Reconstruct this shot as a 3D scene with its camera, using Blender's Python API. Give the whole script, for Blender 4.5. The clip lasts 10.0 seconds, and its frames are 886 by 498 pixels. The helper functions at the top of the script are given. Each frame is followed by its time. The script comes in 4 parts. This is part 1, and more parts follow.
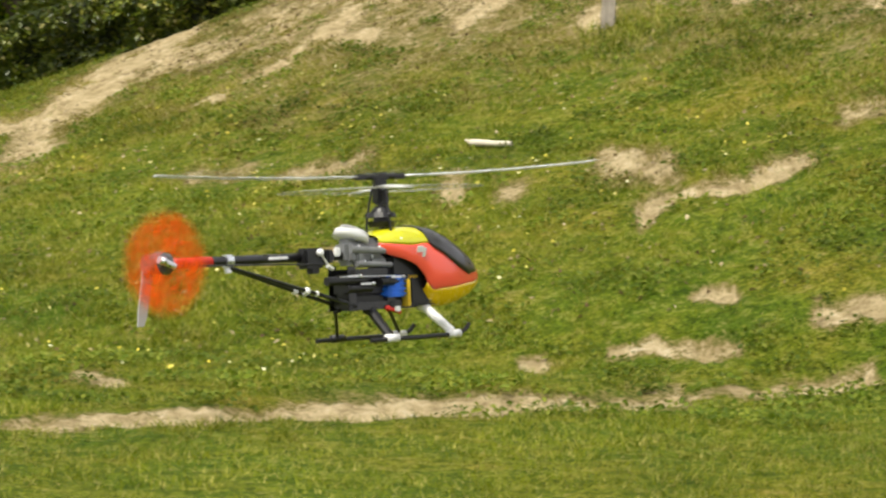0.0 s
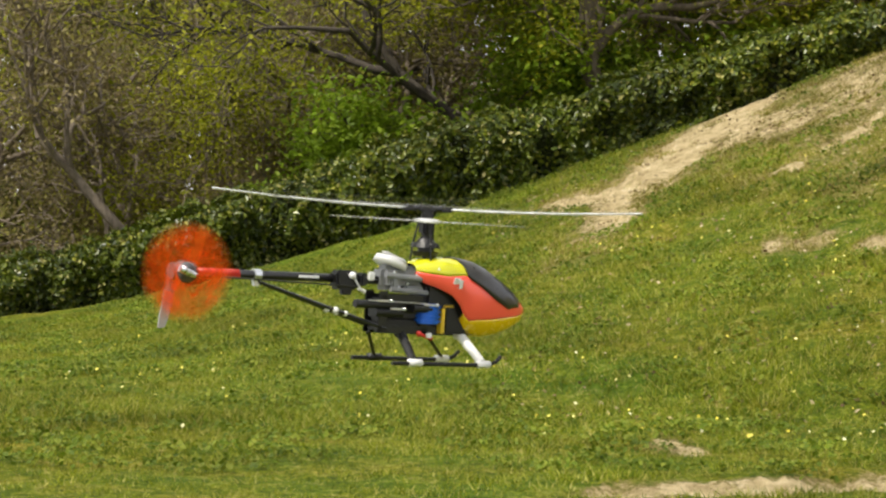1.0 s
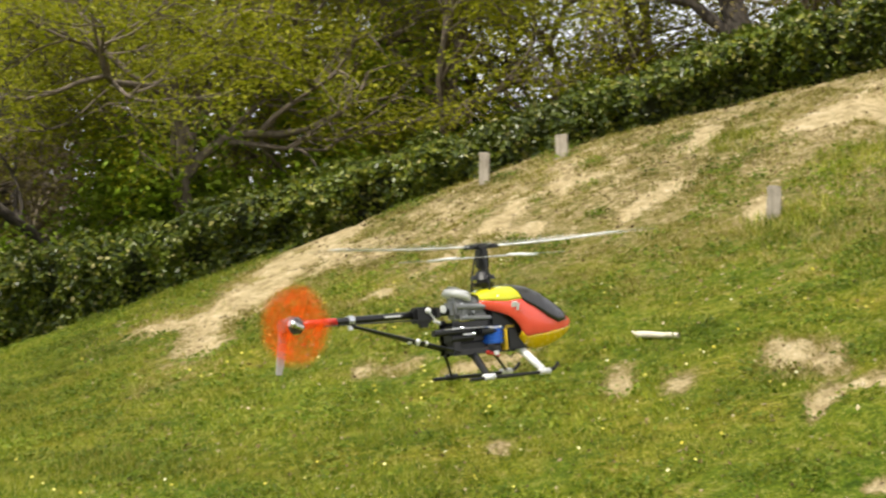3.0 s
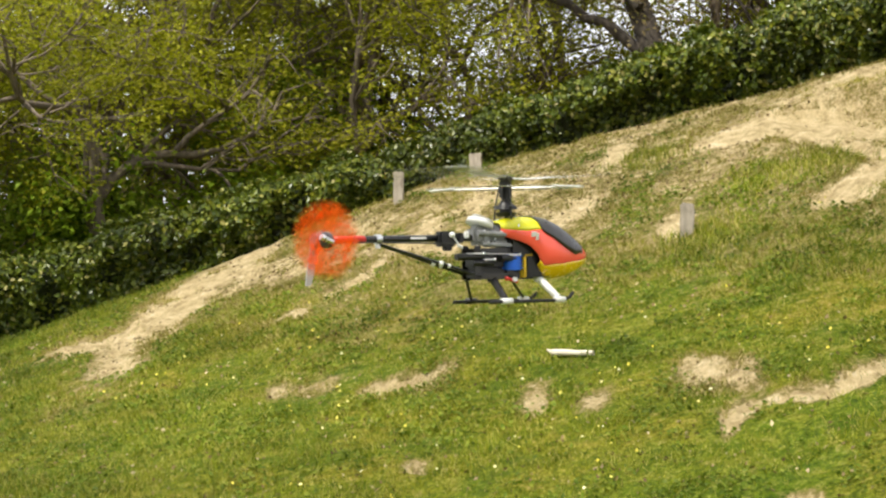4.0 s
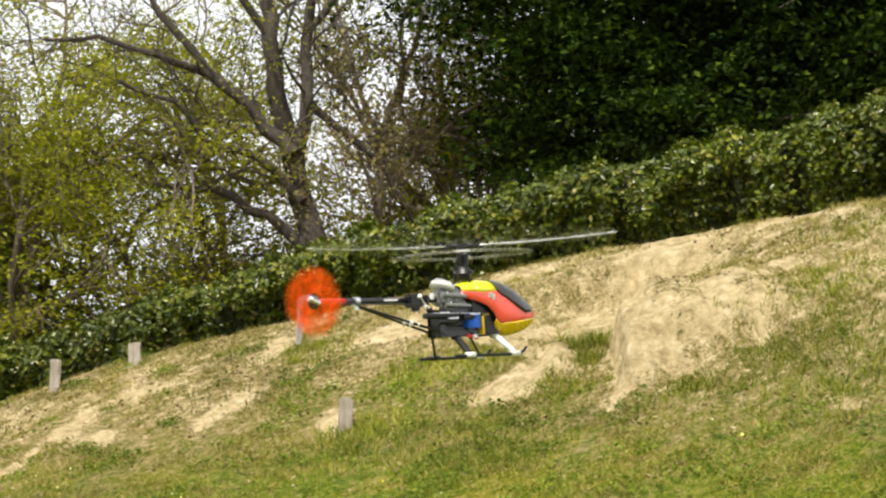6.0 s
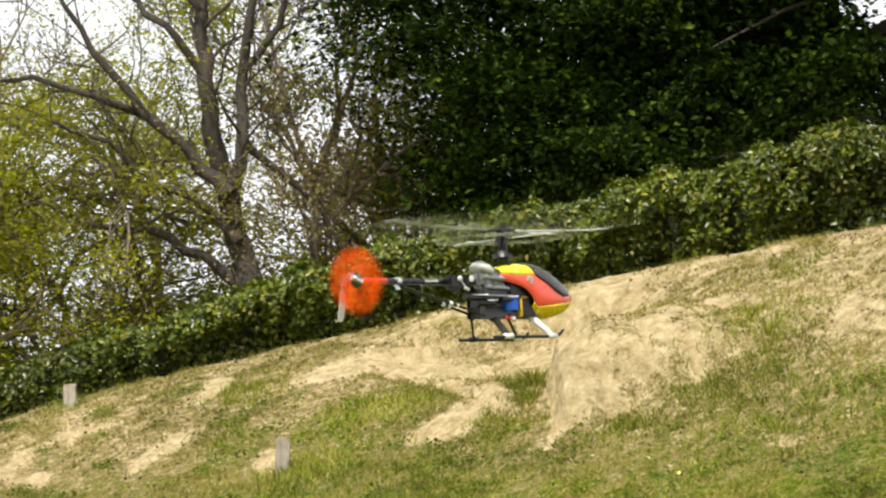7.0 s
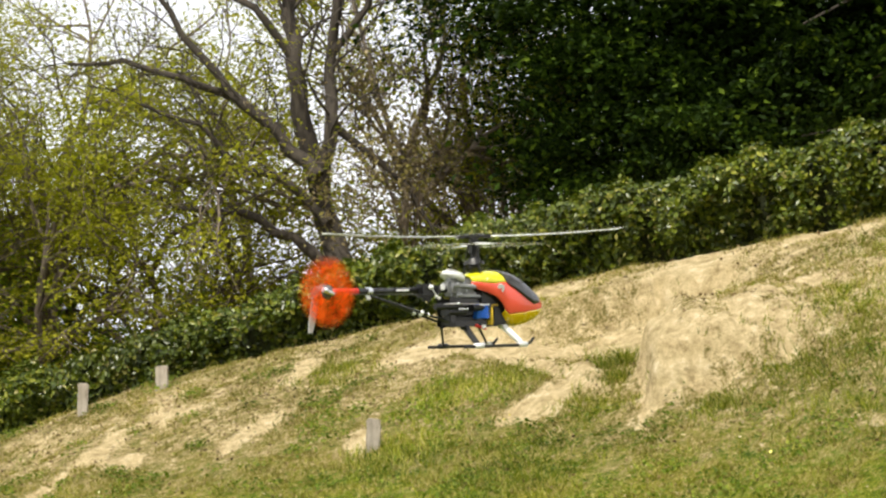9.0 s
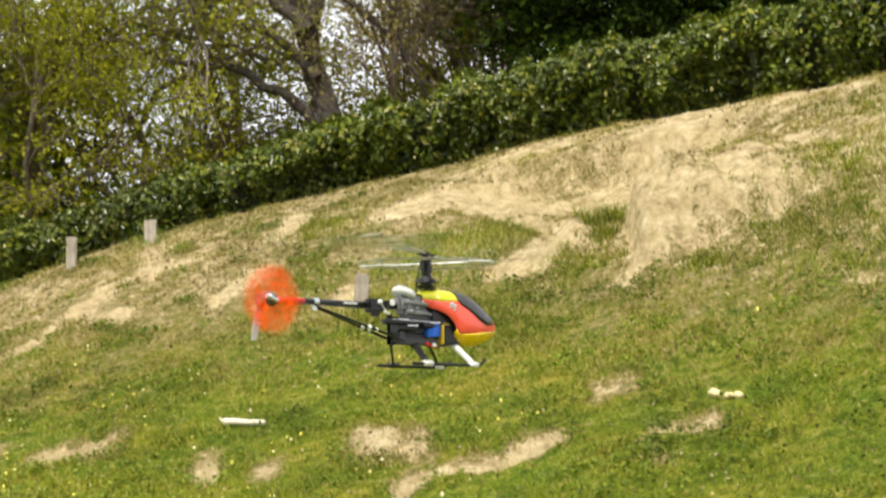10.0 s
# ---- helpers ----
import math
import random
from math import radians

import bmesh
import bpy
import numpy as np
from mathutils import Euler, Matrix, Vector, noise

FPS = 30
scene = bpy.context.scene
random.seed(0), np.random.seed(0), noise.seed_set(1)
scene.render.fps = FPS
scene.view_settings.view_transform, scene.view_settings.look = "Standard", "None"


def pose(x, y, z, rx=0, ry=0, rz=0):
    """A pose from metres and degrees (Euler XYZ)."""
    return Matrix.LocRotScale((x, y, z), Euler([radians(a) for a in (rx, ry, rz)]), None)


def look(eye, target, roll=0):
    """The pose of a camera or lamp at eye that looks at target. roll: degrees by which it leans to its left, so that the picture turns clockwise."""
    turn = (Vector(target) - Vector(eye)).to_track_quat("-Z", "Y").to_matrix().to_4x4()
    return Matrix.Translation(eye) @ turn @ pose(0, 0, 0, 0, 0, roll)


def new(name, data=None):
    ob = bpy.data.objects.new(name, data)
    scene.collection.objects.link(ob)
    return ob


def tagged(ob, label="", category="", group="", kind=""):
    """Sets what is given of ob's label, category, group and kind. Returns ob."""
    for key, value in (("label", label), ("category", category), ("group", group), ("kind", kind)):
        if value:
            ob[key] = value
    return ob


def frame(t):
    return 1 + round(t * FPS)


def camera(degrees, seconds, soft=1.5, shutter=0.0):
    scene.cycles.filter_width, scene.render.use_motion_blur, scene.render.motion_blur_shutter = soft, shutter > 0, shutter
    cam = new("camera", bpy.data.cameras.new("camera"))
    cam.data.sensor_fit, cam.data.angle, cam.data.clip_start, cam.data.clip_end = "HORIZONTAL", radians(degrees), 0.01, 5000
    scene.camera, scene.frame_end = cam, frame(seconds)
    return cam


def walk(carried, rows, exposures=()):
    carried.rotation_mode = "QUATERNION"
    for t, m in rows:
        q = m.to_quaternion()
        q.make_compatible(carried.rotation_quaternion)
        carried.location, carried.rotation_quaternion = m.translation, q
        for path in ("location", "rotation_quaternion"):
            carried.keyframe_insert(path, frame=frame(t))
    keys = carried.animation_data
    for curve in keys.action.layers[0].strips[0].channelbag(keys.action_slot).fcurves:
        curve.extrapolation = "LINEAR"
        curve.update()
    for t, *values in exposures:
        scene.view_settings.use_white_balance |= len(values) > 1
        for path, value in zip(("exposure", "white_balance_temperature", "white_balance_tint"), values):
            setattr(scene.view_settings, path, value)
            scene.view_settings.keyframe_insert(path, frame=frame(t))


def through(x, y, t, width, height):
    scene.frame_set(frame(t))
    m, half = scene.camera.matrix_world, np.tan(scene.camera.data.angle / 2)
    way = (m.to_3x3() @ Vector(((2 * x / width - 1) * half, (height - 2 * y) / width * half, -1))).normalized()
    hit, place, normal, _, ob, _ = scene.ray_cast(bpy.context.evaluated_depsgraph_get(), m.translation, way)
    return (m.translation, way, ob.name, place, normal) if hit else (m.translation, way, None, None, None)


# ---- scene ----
EYE = 1.6
# (seconds, azimuth to the right of +y, elevation, roll), degrees
AIM = [
    (0.0, 0.34, -3.01, 0.64), (0.1, -1.13, -3.07, 0.25), (0.2, -3.04, -2.97, -0.09),
    (0.3, -4.87, -2.95, -0.07), (0.4, -7.28, -2.94, -0.19), (0.5, -9.43, -3.48, -0.55),
    (0.8, -11.59, -2.70, -0.24), (1.0, -13.18, -1.45, -0.18), (1.5, -12.79, -1.25, -0.88),
    (2.0, -9.19, 0.09, -0.18), (2.5, -7.46, 0.52, -0.19), (3.0, -3.59, 1.49, 0.05),
    (3.2, -1.83, 0.94, -0.83), (4.3, -1.31, 3.18, -0.06), (4.5, -0.52, 4.25, 0.09),
    (5.0, 1.18, 5.38, 0.21), (5.5, 4.29, 5.77, 0.34), (6.0, 6.38, 6.46, 0.44),
    (6.2, 6.94, 6.71, 0.38), (7.3, 8.53, 7.85, 0.03), (7.5, 9.11, 8.15, 0.09),
    (8.0, 9.34, 8.18, 0.06), (8.5, 8.04, 7.20, -0.25), (9.0, 5.77, 6.93, -0.09),
    (9.5, 5.59, 5.82, 0.25), (9.8, 6.01, 5.22, 0.23), (9.9, 5.93, 4.61, 0.03),
    (10.0, 6.04, 3.55, 0.20),
]
cam = camera(20.56, 10.0, soft=2.3, shutter=0.13)


def aimed(az, el, roll):
    a, e = radians(az), radians(el)
    way = Vector((math.sin(a) * math.cos(e), math.cos(a) * math.cos(e), math.sin(e)))
    return look((0, 0, EYE), Vector((0, 0, EYE)) + way, roll)


walk(cam, [(t, aimed(az, el, roll)) for t, az, el, roll in AIM], exposures=[(0, 0.12), (2.5, 0.25), (5, 0.38), (10, 0.38)])

# ---- world and sun ----
SUN_AZ, SUN_EL = -146.0, 58.0  # degrees, azimuth from +y to the right
world = bpy.data.worlds.new("sky")
scene.world = world
world.use_nodes = True
wn = world.node_tree
sky = wn.nodes.new("ShaderNodeTexSky")
sky.sky_type, sky.sun_disc = "NISHITA", False
sky.sun_elevation, sky.sun_rotation = radians(SUN_EL), radians(SUN_AZ)
sky.air_density, sky.dust_density, sky.ozone_density = 1.0, 3.0, 1.0
veil = wn.nodes.new("ShaderNodeMix")  # thin high cloud whitens the whole sky
veil.data_type = "RGBA"
veil.inputs["Factor"].default_value = 0.7
veil.inputs["B"].default_value = (10.5, 10.3, 10.4, 1)
wn.links.new(sky.outputs["Color"], veil.inputs["A"])
wn.links.new(veil.outputs["Result"], wn.nodes["Background"].inputs["Color"])
wn.nodes["Background"].inputs["Strength"].default_value = 0.12
sun = new("sun", bpy.data.lights.new("sun", "SUN"))
sun.data.energy, sun.data.angle, sun.data.color = 4.2, radians(0.8), (1.0, 0.94, 0.80)
sa, se = radians(SUN_AZ), radians(SUN_EL)
sun.matrix_world = look((math.sin(sa) * math.cos(se) * 50, math.cos(sa) * math.cos(se) * 50, math.sin(se) * 50), (0, 0, 0))


# ---- materials ----
def nodes_of(name):
    m = bpy.data.materials.new(name)
    m.use_nodes = True
    return m, m.node_tree.nodes, m.node_tree.links, m.node_tree.nodes["Principled BSDF"]


def ramp(nodes, stops):
    r = nodes.new("ShaderNodeValToRGB")
    while len(r.color_ramp.elements) < len(stops):
        r.color_ramp.elements.new(0.5)
    for e, (p, c) in zip(r.color_ramp.elements, stops):
        e.position, e.color = p, (*c, 1)
    return r


def noisy(nodes, links, scale, detail=4.0, rough=0.6, coords=None):
    n = nodes.new("ShaderNodeTexNoise")
    n.inputs["Scale"].default_value, n.inputs["Detail"].default_value, n.inputs["Roughness"].default_value = scale, detail, rough
    if coords is not None:
        links.new(coords, n.inputs["Vector"])
    return n


def mix(nodes, links, fac, a, b, mode="MIX"):
    m = nodes.new("ShaderNodeMix")
    m.data_type, m.blend_type = "RGBA", mode
    for sock, val in ((m.inputs["Factor"], fac), (m.inputs["A"], a), (m.inputs["B"], b)):
        if isinstance(val, (tuple, list)):
            sock.default_value = (*val, 1)
        elif isinstance(val, (int, float)):
            sock.default_value = val
        else:
            links.new(val, sock)
    return m.outputs["Result"]


def bump(nodes, links, height, bsdf, strength=0.4, distance=0.02):
    b = nodes.new("ShaderNodeBump")
    b.inputs["Strength"].default_value, b.inputs["Distance"].default_value = strength, distance
    links.new(height, b.inputs["Height"])
    links.new(b.outputs["Normal"], bsdf.inputs["Normal"])


def plain(name, color, rough=0.5, metal=0.0, grain=60.0, vary=0.25, coat=0.0):
    """A surface with fine grain and uneven wear."""
    m, n, l, p = nodes_of(name)
    co = n.new("ShaderNodeTexCoord").outputs["Object"]
    big = noisy(n, l, grain * 0.25, 3, 0.5, co)
    c = mix(n, l, big.outputs["Fac"], tuple(v * (1 - vary) for v in color), tuple(min(1, v * (1 + vary)) for v in color))
    l.new(c, p.inputs["Base Color"])
    p.inputs["Metallic"].default_value = metal
    fine = noisy(n, l, grain, 4, 0.6, co)
    r = n.new("ShaderNodeMapRange")
    r.inputs["To Min"].default_value, r.inputs["To Max"].default_value = max(0.02, rough - 0.1), min(1, rough + 0.12)
    l.new(fine.outputs["Fac"], r.inputs["Value"])
    l.new(r.outputs["Result"], p.inputs["Roughness"])
    p.inputs["Coat Weight"].default_value = coat
    return m


def leafy(name, stops, rough=0.5, through=0.25, spec=0.4):
    """Leaves: each leaf its own shade, light coming through the blade."""
    m, n, l, p = nodes_of(name)
    g = n.new("ShaderNodeNewGeometry")
    r = ramp(n, stops)
    l.new(g.outputs["Random Per Island"], r.inputs["Fac"])
    big = noisy(n, l, 0.6, 3, 0.55, n.new("ShaderNodeTexCoord").outputs["Object"])
    rr = n.new("ShaderNodeMapRange")
    rr.inputs["From Min"].default_value, rr.inputs["From Max"].default_value = 0.3, 0.7
    rr.inputs["To Min"].default_value, rr.inputs["To Max"].default_value = 0.6, 1.3
    l.new(big.outputs["Fac"], rr.inputs["Value"])
    c = mix(n, l, 1.0, r.outputs["Color"], rr.outputs["Result"], "MULTIPLY")
    l.new(c, p.inputs["Base Color"])
    p.inputs["Roughness"].default_value = rough
    p.inputs["Specular IOR Level"].default_value = spec
    t = n.new("ShaderNodeBsdfTranslucent")
    l.new(c, t.inputs["Color"])
    mx = n.new("ShaderNodeMixShader")
    mx.inputs["Fac"].default_value = through
    l.new(p.outputs["BSDF"], mx.inputs[1])
    l.new(t.outputs["BSDF"], mx.inputs[2])
    l.new(mx.outputs["Shader"], n["Material Output"].inputs["Surface"])
    return m


def bark(name, a, b):
    m, n, l, p = nodes_of(name)
    co = n.new("ShaderNodeTexCoord").outputs["Object"]
    mp = n.new("ShaderNodeMapping")
    mp.inputs["Scale"].default_value = (1, 1, 0.25)
    l.new(co, mp.inputs["Vector"])
    f = noisy(n, l, 14, 6, 0.7, mp.outputs["Vector"])
    r = ramp(n, [(0.3, a), (0.7, b)])
    l.new(f.outputs["Fac"], r.inputs["Fac"])
    l.new(r.outputs["Color"], p.inputs["Base Color"])
    p.inputs["Roughness"].default_value = 0.9
    bump(n, l, f.outputs["Fac"], p, 0.6, 0.03)
    return m


def ground_material():
    m, n, l, p = nodes_of("turf_and_sand")
    co = n.new("ShaderNodeTexCoord").outputs["Object"]
    big, mid, small, fine = noisy(n, l, 0.25, 4, 0.6, co), noisy(n, l, 1.3, 5, 0.65, co), noisy(n, l, 7.5, 5, 0.7, co), noisy(n, l, 30, 4, 0.7, co)
    turf = ramp(n, [(0.30, (0.060, 0.080, 0.004)), (0.45, (0.130, 0.150, 0.008)), (0.58, (0.205, 0.205, 0.022)), (0.72, (0.33, 0.29, 0.08))])
    l.new(small.outputs["Fac"], turf.inputs["Fac"])
    zone = ramp(n, [(0.36, (0.62, 0.86, 0.5)), (0.48, (0.95, 1.08, 0.8)), (0.56, (1.15, 1.15, 1.0)), (0.68, (1.42, 1.22, 1.6))])
    l.new(mid.outputs["Fac"], zone.inputs["Fac"])
    green = mix(n, l, 1.0, turf.outputs["Color"], zone.outputs["Color"], "MULTIPLY")
    wide = ramp(n, [(0.35, (0.8, 1.0, 0.8)), (0.65, (1.2, 1.08, 1.1))])
    l.new(big.outputs["Fac"], wide.inputs["Fac"])
    green = mix(n, l, 1.0, green, wide.outputs["Color"], "MULTIPLY")
    tuft = ramp(n, [(0.3, (0.5, 0.52, 0.45)), (0.5, (1.0, 1.0, 0.95)), (0.7, (1.55, 1.5, 1.5))])
    l.new(fine.outputs["Fac"], tuft.inputs["Fac"])
    green = mix(n, l, 1.0, green, tuft.outputs["Color"], "MULTIPLY")
    sand = ramp(n, [(0.28, (0.20, 0.145, 0.065)), (0.42, (0.46, 0.355, 0.18)), (0.56, (0.68, 0.55, 0.31)), (0.72, (0.86, 0.75, 0.53))])
    grit = noisy(n, l, 5.0, 7, 0.78, co)
    l.new(grit.outputs["Fac"], sand.inputs["Fac"])
    at = n.new("ShaderNodeAttribute")
    at.attribute_name = "bare"
    wear = at.outputs["Fac"]
    for tex, amount in ((small, 1.25), (fine, 0.7)):
        add = n.new("ShaderNodeMath")
        add.operation = "MULTIPLY_ADD"
        l.new(tex.outputs["Fac"], add.inputs[0])
        add.inputs[1].default_value = amount
        l.new(wear, add.inputs[2])
        wear = add.outputs["Value"]
    edge = n.new("ShaderNodeMapRange")
    edge.inputs["From Min"].default_value, edge.inputs["From Max"].default_value = 1.42, 1.62
    l.new(wear, edge.inputs["Value"])
    thin = n.new("ShaderNodeMapRange")
    thin.inputs["From Min"].default_value, thin.inputs["From Max"].default_value = 1.12, 1.42
    l.new(wear, thin.inputs["Value"])
    straw = mix(n, l, fine.outputs["Fac"], (0.13, 0.105, 0.03), (0.46, 0.36, 0.15))
    green = mix(n, l, thin.outputs["Result"], green, straw)
    l.new(mix(n, l, edge.outputs["Result"], green, sand.outputs["Color"]), p.inputs["Base Color"])
    p.inputs["Roughness"].default_value = 0.95
    p.inputs["Specular IOR Level"].default_value = 0.15
    bump(n, l, grit.outputs["Fac"], p, 1.0, 0.16)
    return m


TURF = ground_material()
GRASS = leafy("grass_blades", [(0.0, (0.05, 0.085, 0.003)), (0.35, (0.15, 0.20, 0.006)), (0.75, (0.28, 0.30, 0.016)), (1.0, (0.56, 0.49, 0.15))], 0.6, 0.4, 0.25)
WEED_LEAF = leafy("weed_leaves", [(0.0, (0.07, 0.11, 0.006)), (0.5, (0.12, 0.175, 0.010)), (1.0, (0.24, 0.27, 0.03))], 0.55, 0.35, 0.2)
STRAW = leafy("dry_tufts", [(0.0, (0.16, 0.15, 0.02)), (0.4, (0.20, 0.21, 0.02)), (0.7, (0.34, 0.27, 0.09)), (1.0, (0.52, 0.43, 0.20))], 0.8, 0.2, 0.1)
HEDGE_LEAF = leafy("hedge_leaves", [(0.0, (0.022, 0.038, 0.002)), (0.5, (0.070, 0.100, 0.004)), (0.85, (0.14, 0.17, 0.009)), (0.95, (0.22, 0.22, 0.02)), (1.0, (0.42, 0.38, 0.16))], 0.34, 0.2, 0.4)
OLIVE_LEAF = leafy("olive_tree_leaves", [(0.0, (0.17, 0.20, 0.006)), (0.5, (0.30, 0.32, 0.012)), (1.0, (0.43, 0.42, 0.04))], 0.55, 0.52, 0.25)
FRESH_LEAF = leafy("fresh_leaves", [(0.0, (0.12, 0.19, 0.008)), (0.5, (0.20, 0.31, 0.015)), (1.0, (0.32, 0.42, 0.04))], 0.5, 0.5, 0.25)
BROWN_LEAF = leafy("budding_twigs", [(0.0, (0.12, 0.095, 0.045)), (0.5, (0.24, 0.19, 0.09)), (0.8, (0.26, 0.24, 0.045)), (1.0, (0.40, 0.33, 0.20))], 0.7, 0.4, 0.15)
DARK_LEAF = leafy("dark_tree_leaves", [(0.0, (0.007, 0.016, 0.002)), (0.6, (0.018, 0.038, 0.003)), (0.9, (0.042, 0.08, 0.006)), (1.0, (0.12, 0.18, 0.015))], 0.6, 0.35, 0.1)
LITTER = leafy("dead_leaves", [(0.0, (0.10, 0.065, 0.03)), (0.6, (0.24, 0.17, 0.08)), (1.0, (0.55, 0.46, 0.28))], 0.8, 0.1, 0.15)
BARK_DARK = bark("dark_bark", (0.022, 0.018, 0.014), (0.075, 0.06, 0.046))
BARK_BROWN = bark("brown_bark", (0.065, 0.050, 0.037), (0.20, 0.16, 0.12))
BARK_PALE = bark("pale_bark", (0.09, 0.073, 0.052), (0.25, 0.20, 0.15))
WOOD_POST = bark("weathered_post_wood", (0.22, 0.19, 0.15), (0.42, 0.37, 0.30))


# ---- building helpers ----
def part(name, bm, material, parent, label=""):
    me = bpy.data.meshes.new(name)
    bm.to_mesh(me)
    bm.free()
    me.materials.append(material)
    ob = new(name, me)
    ob.parent = parent
    return tagged(ob, label)


def raw(name, verts, faces, material, parent=None, smooth=True):
    """A mesh object from arrays; faces all with the same number of corners."""
    verts, faces = np.asarray(verts, np.float32), np.asarray(faces, np.int32)
    k = faces.shape[1]
    me = bpy.data.meshes.new(name)
    me.vertices.add(len(verts))
    me.vertices.foreach_set("co", verts.ravel())
    me.loops.add(faces.size)
    me.loops.foreach_set("vertex_index", faces.ravel())
    me.polygons.add(len(faces))
    me.polygons.foreach_set("loop_start", np.arange(0, faces.size, k, dtype=np.int32))
    me.update(calc_edges=True)
    me.polygons.foreach_set("use_smooth", np.full(len(faces), smooth, dtype=bool))
    me.materials.append(material)
    ob = new(name, me)
    ob.parent = parent
    return ob


def lattice(seed, n=64):
    return np.random.RandomState(seed).rand(n, n)


def value_noise(x, y, seed):
    g = lattice(seed)
    n = g.shape[0]
    xi, yi = np.floor(x).astype(int), np.floor(y).astype(int)
    fx, fy = x - xi, y - yi
    fx, fy = fx * fx * (3 - 2 * fx), fy * fy * (3 - 2 * fy)
    a, b = g[xi % n, yi % n], g[(xi + 1) % n, yi % n]
    c, d = g[xi % n, (yi + 1) % n], g[(xi + 1) % n, (yi + 1) % n]
    return (a * (1 - fx) + b * fx) * (1 - fy) + (c * (1 - fx) + d * fx) * fy


def fbm(x, y, seed, octaves=4):
    total, amp, norm = 0.0, 1.0, 0.0
    for k in range(octaves):
        total = total + amp * value_noise(x * 2 ** k + 17.3 * k, y * 2 ** k - 9.1 * k, seed + k)
        norm += amp
        amp *= 0.55
    return total / norm


# ---- the hillside ----
# azimuth, distance to the crest, elevation of the crest from the eye
CREST = [(-60, 42, -2.4), (-34, 38, -2.9), (-23.5, 36, -3.1), (-20, 35, -2.4), (-14, 34, -1.0), (-10, 33, 0.5), (-6, 32.5, 2.0), (-1, 31.5, 3.8),
         (3, 31, 4.75), (8, 30, 6.05), (15, 28, 7.45), (20, 26.5, 8.05), (26, 25, 8.4), (40, 23, 8.4), (60, 23, 7.0)]
HEDGE_TOP = [(-60, -1.2), (-34, -1.8), (-23.5, -1.9), (-20, -1.05), (-15, 0.9), (-10, 2.15), (-5, 3.55), (-1, 4.85), (3, 6.2), (8, 7.85), (11, 8.35), (16, 9.6), (20, 10.5), (26, 11.2), (60, 11.2)]
TOE = [(-60, 20), (-20, 17), (0, 16), (10, 15), (20, 13.5), (60, 13)]


def knots(table, a, col):
    return np.interp(a, [k[0] for k in table], [k[col] for k in table])


def smooth_knots(table, a, col):
    return sum(knots(table, a + o, col) for o in (-2, -1, 0, 1, 2)) / 5


def crest(a):
    d = smooth_knots(CREST, a, 1)
    return d, EYE + d * np.tan(np.radians(smooth_knots(CREST, a, 2)))


def step(x, lo, hi):
    t = np.clip((x - lo) / (hi - lo), 0, 1)
    return t * t * (3 - 2 * t)


def plain_height(a, r):
    """The slope without its small relief, by azimuth in degrees and distance."""
    d, zc = crest(a)
    r0 = smooth_knots(TOE, a, 1)
    s = np.clip((r - r0) / (d - r0), 0, 1)
    z = zc * (0.78 * s + 0.22 * s * s * (3 - 2 * s)) - zc * 0.05 * np.exp(-((s - 0.05) / 0.06) ** 2)
    back = np.clip(r - d, 0, None)
    fade = 1 - step(np.abs(a), 50, 95)
    return (z - np.minimum(back * 0.09, 4.5)) * fade


# bare sand: from x, y, to x, y, half width, strength; the wash runs downhill, along y
SPUR = [
    (-4.27, 28.02, -3.97, 29.66, 0.32, 0.98),
    (-3.97, 29.66, -3.26, 30.85, 0.27, 0.98),
    (-3.75, 29.00, -3.30, 29.60, 0.16, 0.85),
    (-4.76, 28.18, -4.31, 28.25, 0.09, 1.00),
    (-5.56, 28.56, -4.76, 28.18, 0.05, 0.80),
    (-1.98, 26.25, -1.64, 26.73, 0.04, 1.25),
    (-1.64, 26.73, -1.32, 27.71, 0.06, 1.25),
    (-1.32, 27.71, -0.82, 28.33, 0.08, 1.15),
    (-0.82, 28.33, -0.37, 29.36, 0.07, 0.80),
    (-1.04, 27.10, -0.66, 26.97, 0.06, 1.10),
    (-2.49, 25.88, -2.19, 25.87, 0.04, 1.00),
    (-2.82, 29.30, -1.23, 30.30, 0.16, 0.62),
    (-1.06, 29.50, 1.31, 29.19, 0.19, 0.58),
    (0.33, 26.36, 1.09, 27.10, 0.06, 0.95),
    (1.57, 24.91, 1.80, 24.97, 0.07, 1.00),
    (2.13, 27.70, 2.48, 28.13, 0.06, 1.05),
    (2.48, 28.13, 3.26, 28.13, 0.09, 1.15),
    (1.19, 29.62, 1.39, 29.55, 0.07, 0.90),
    (-0.36, 28.60, 0.23, 29.06, 0.07, 0.80),
]
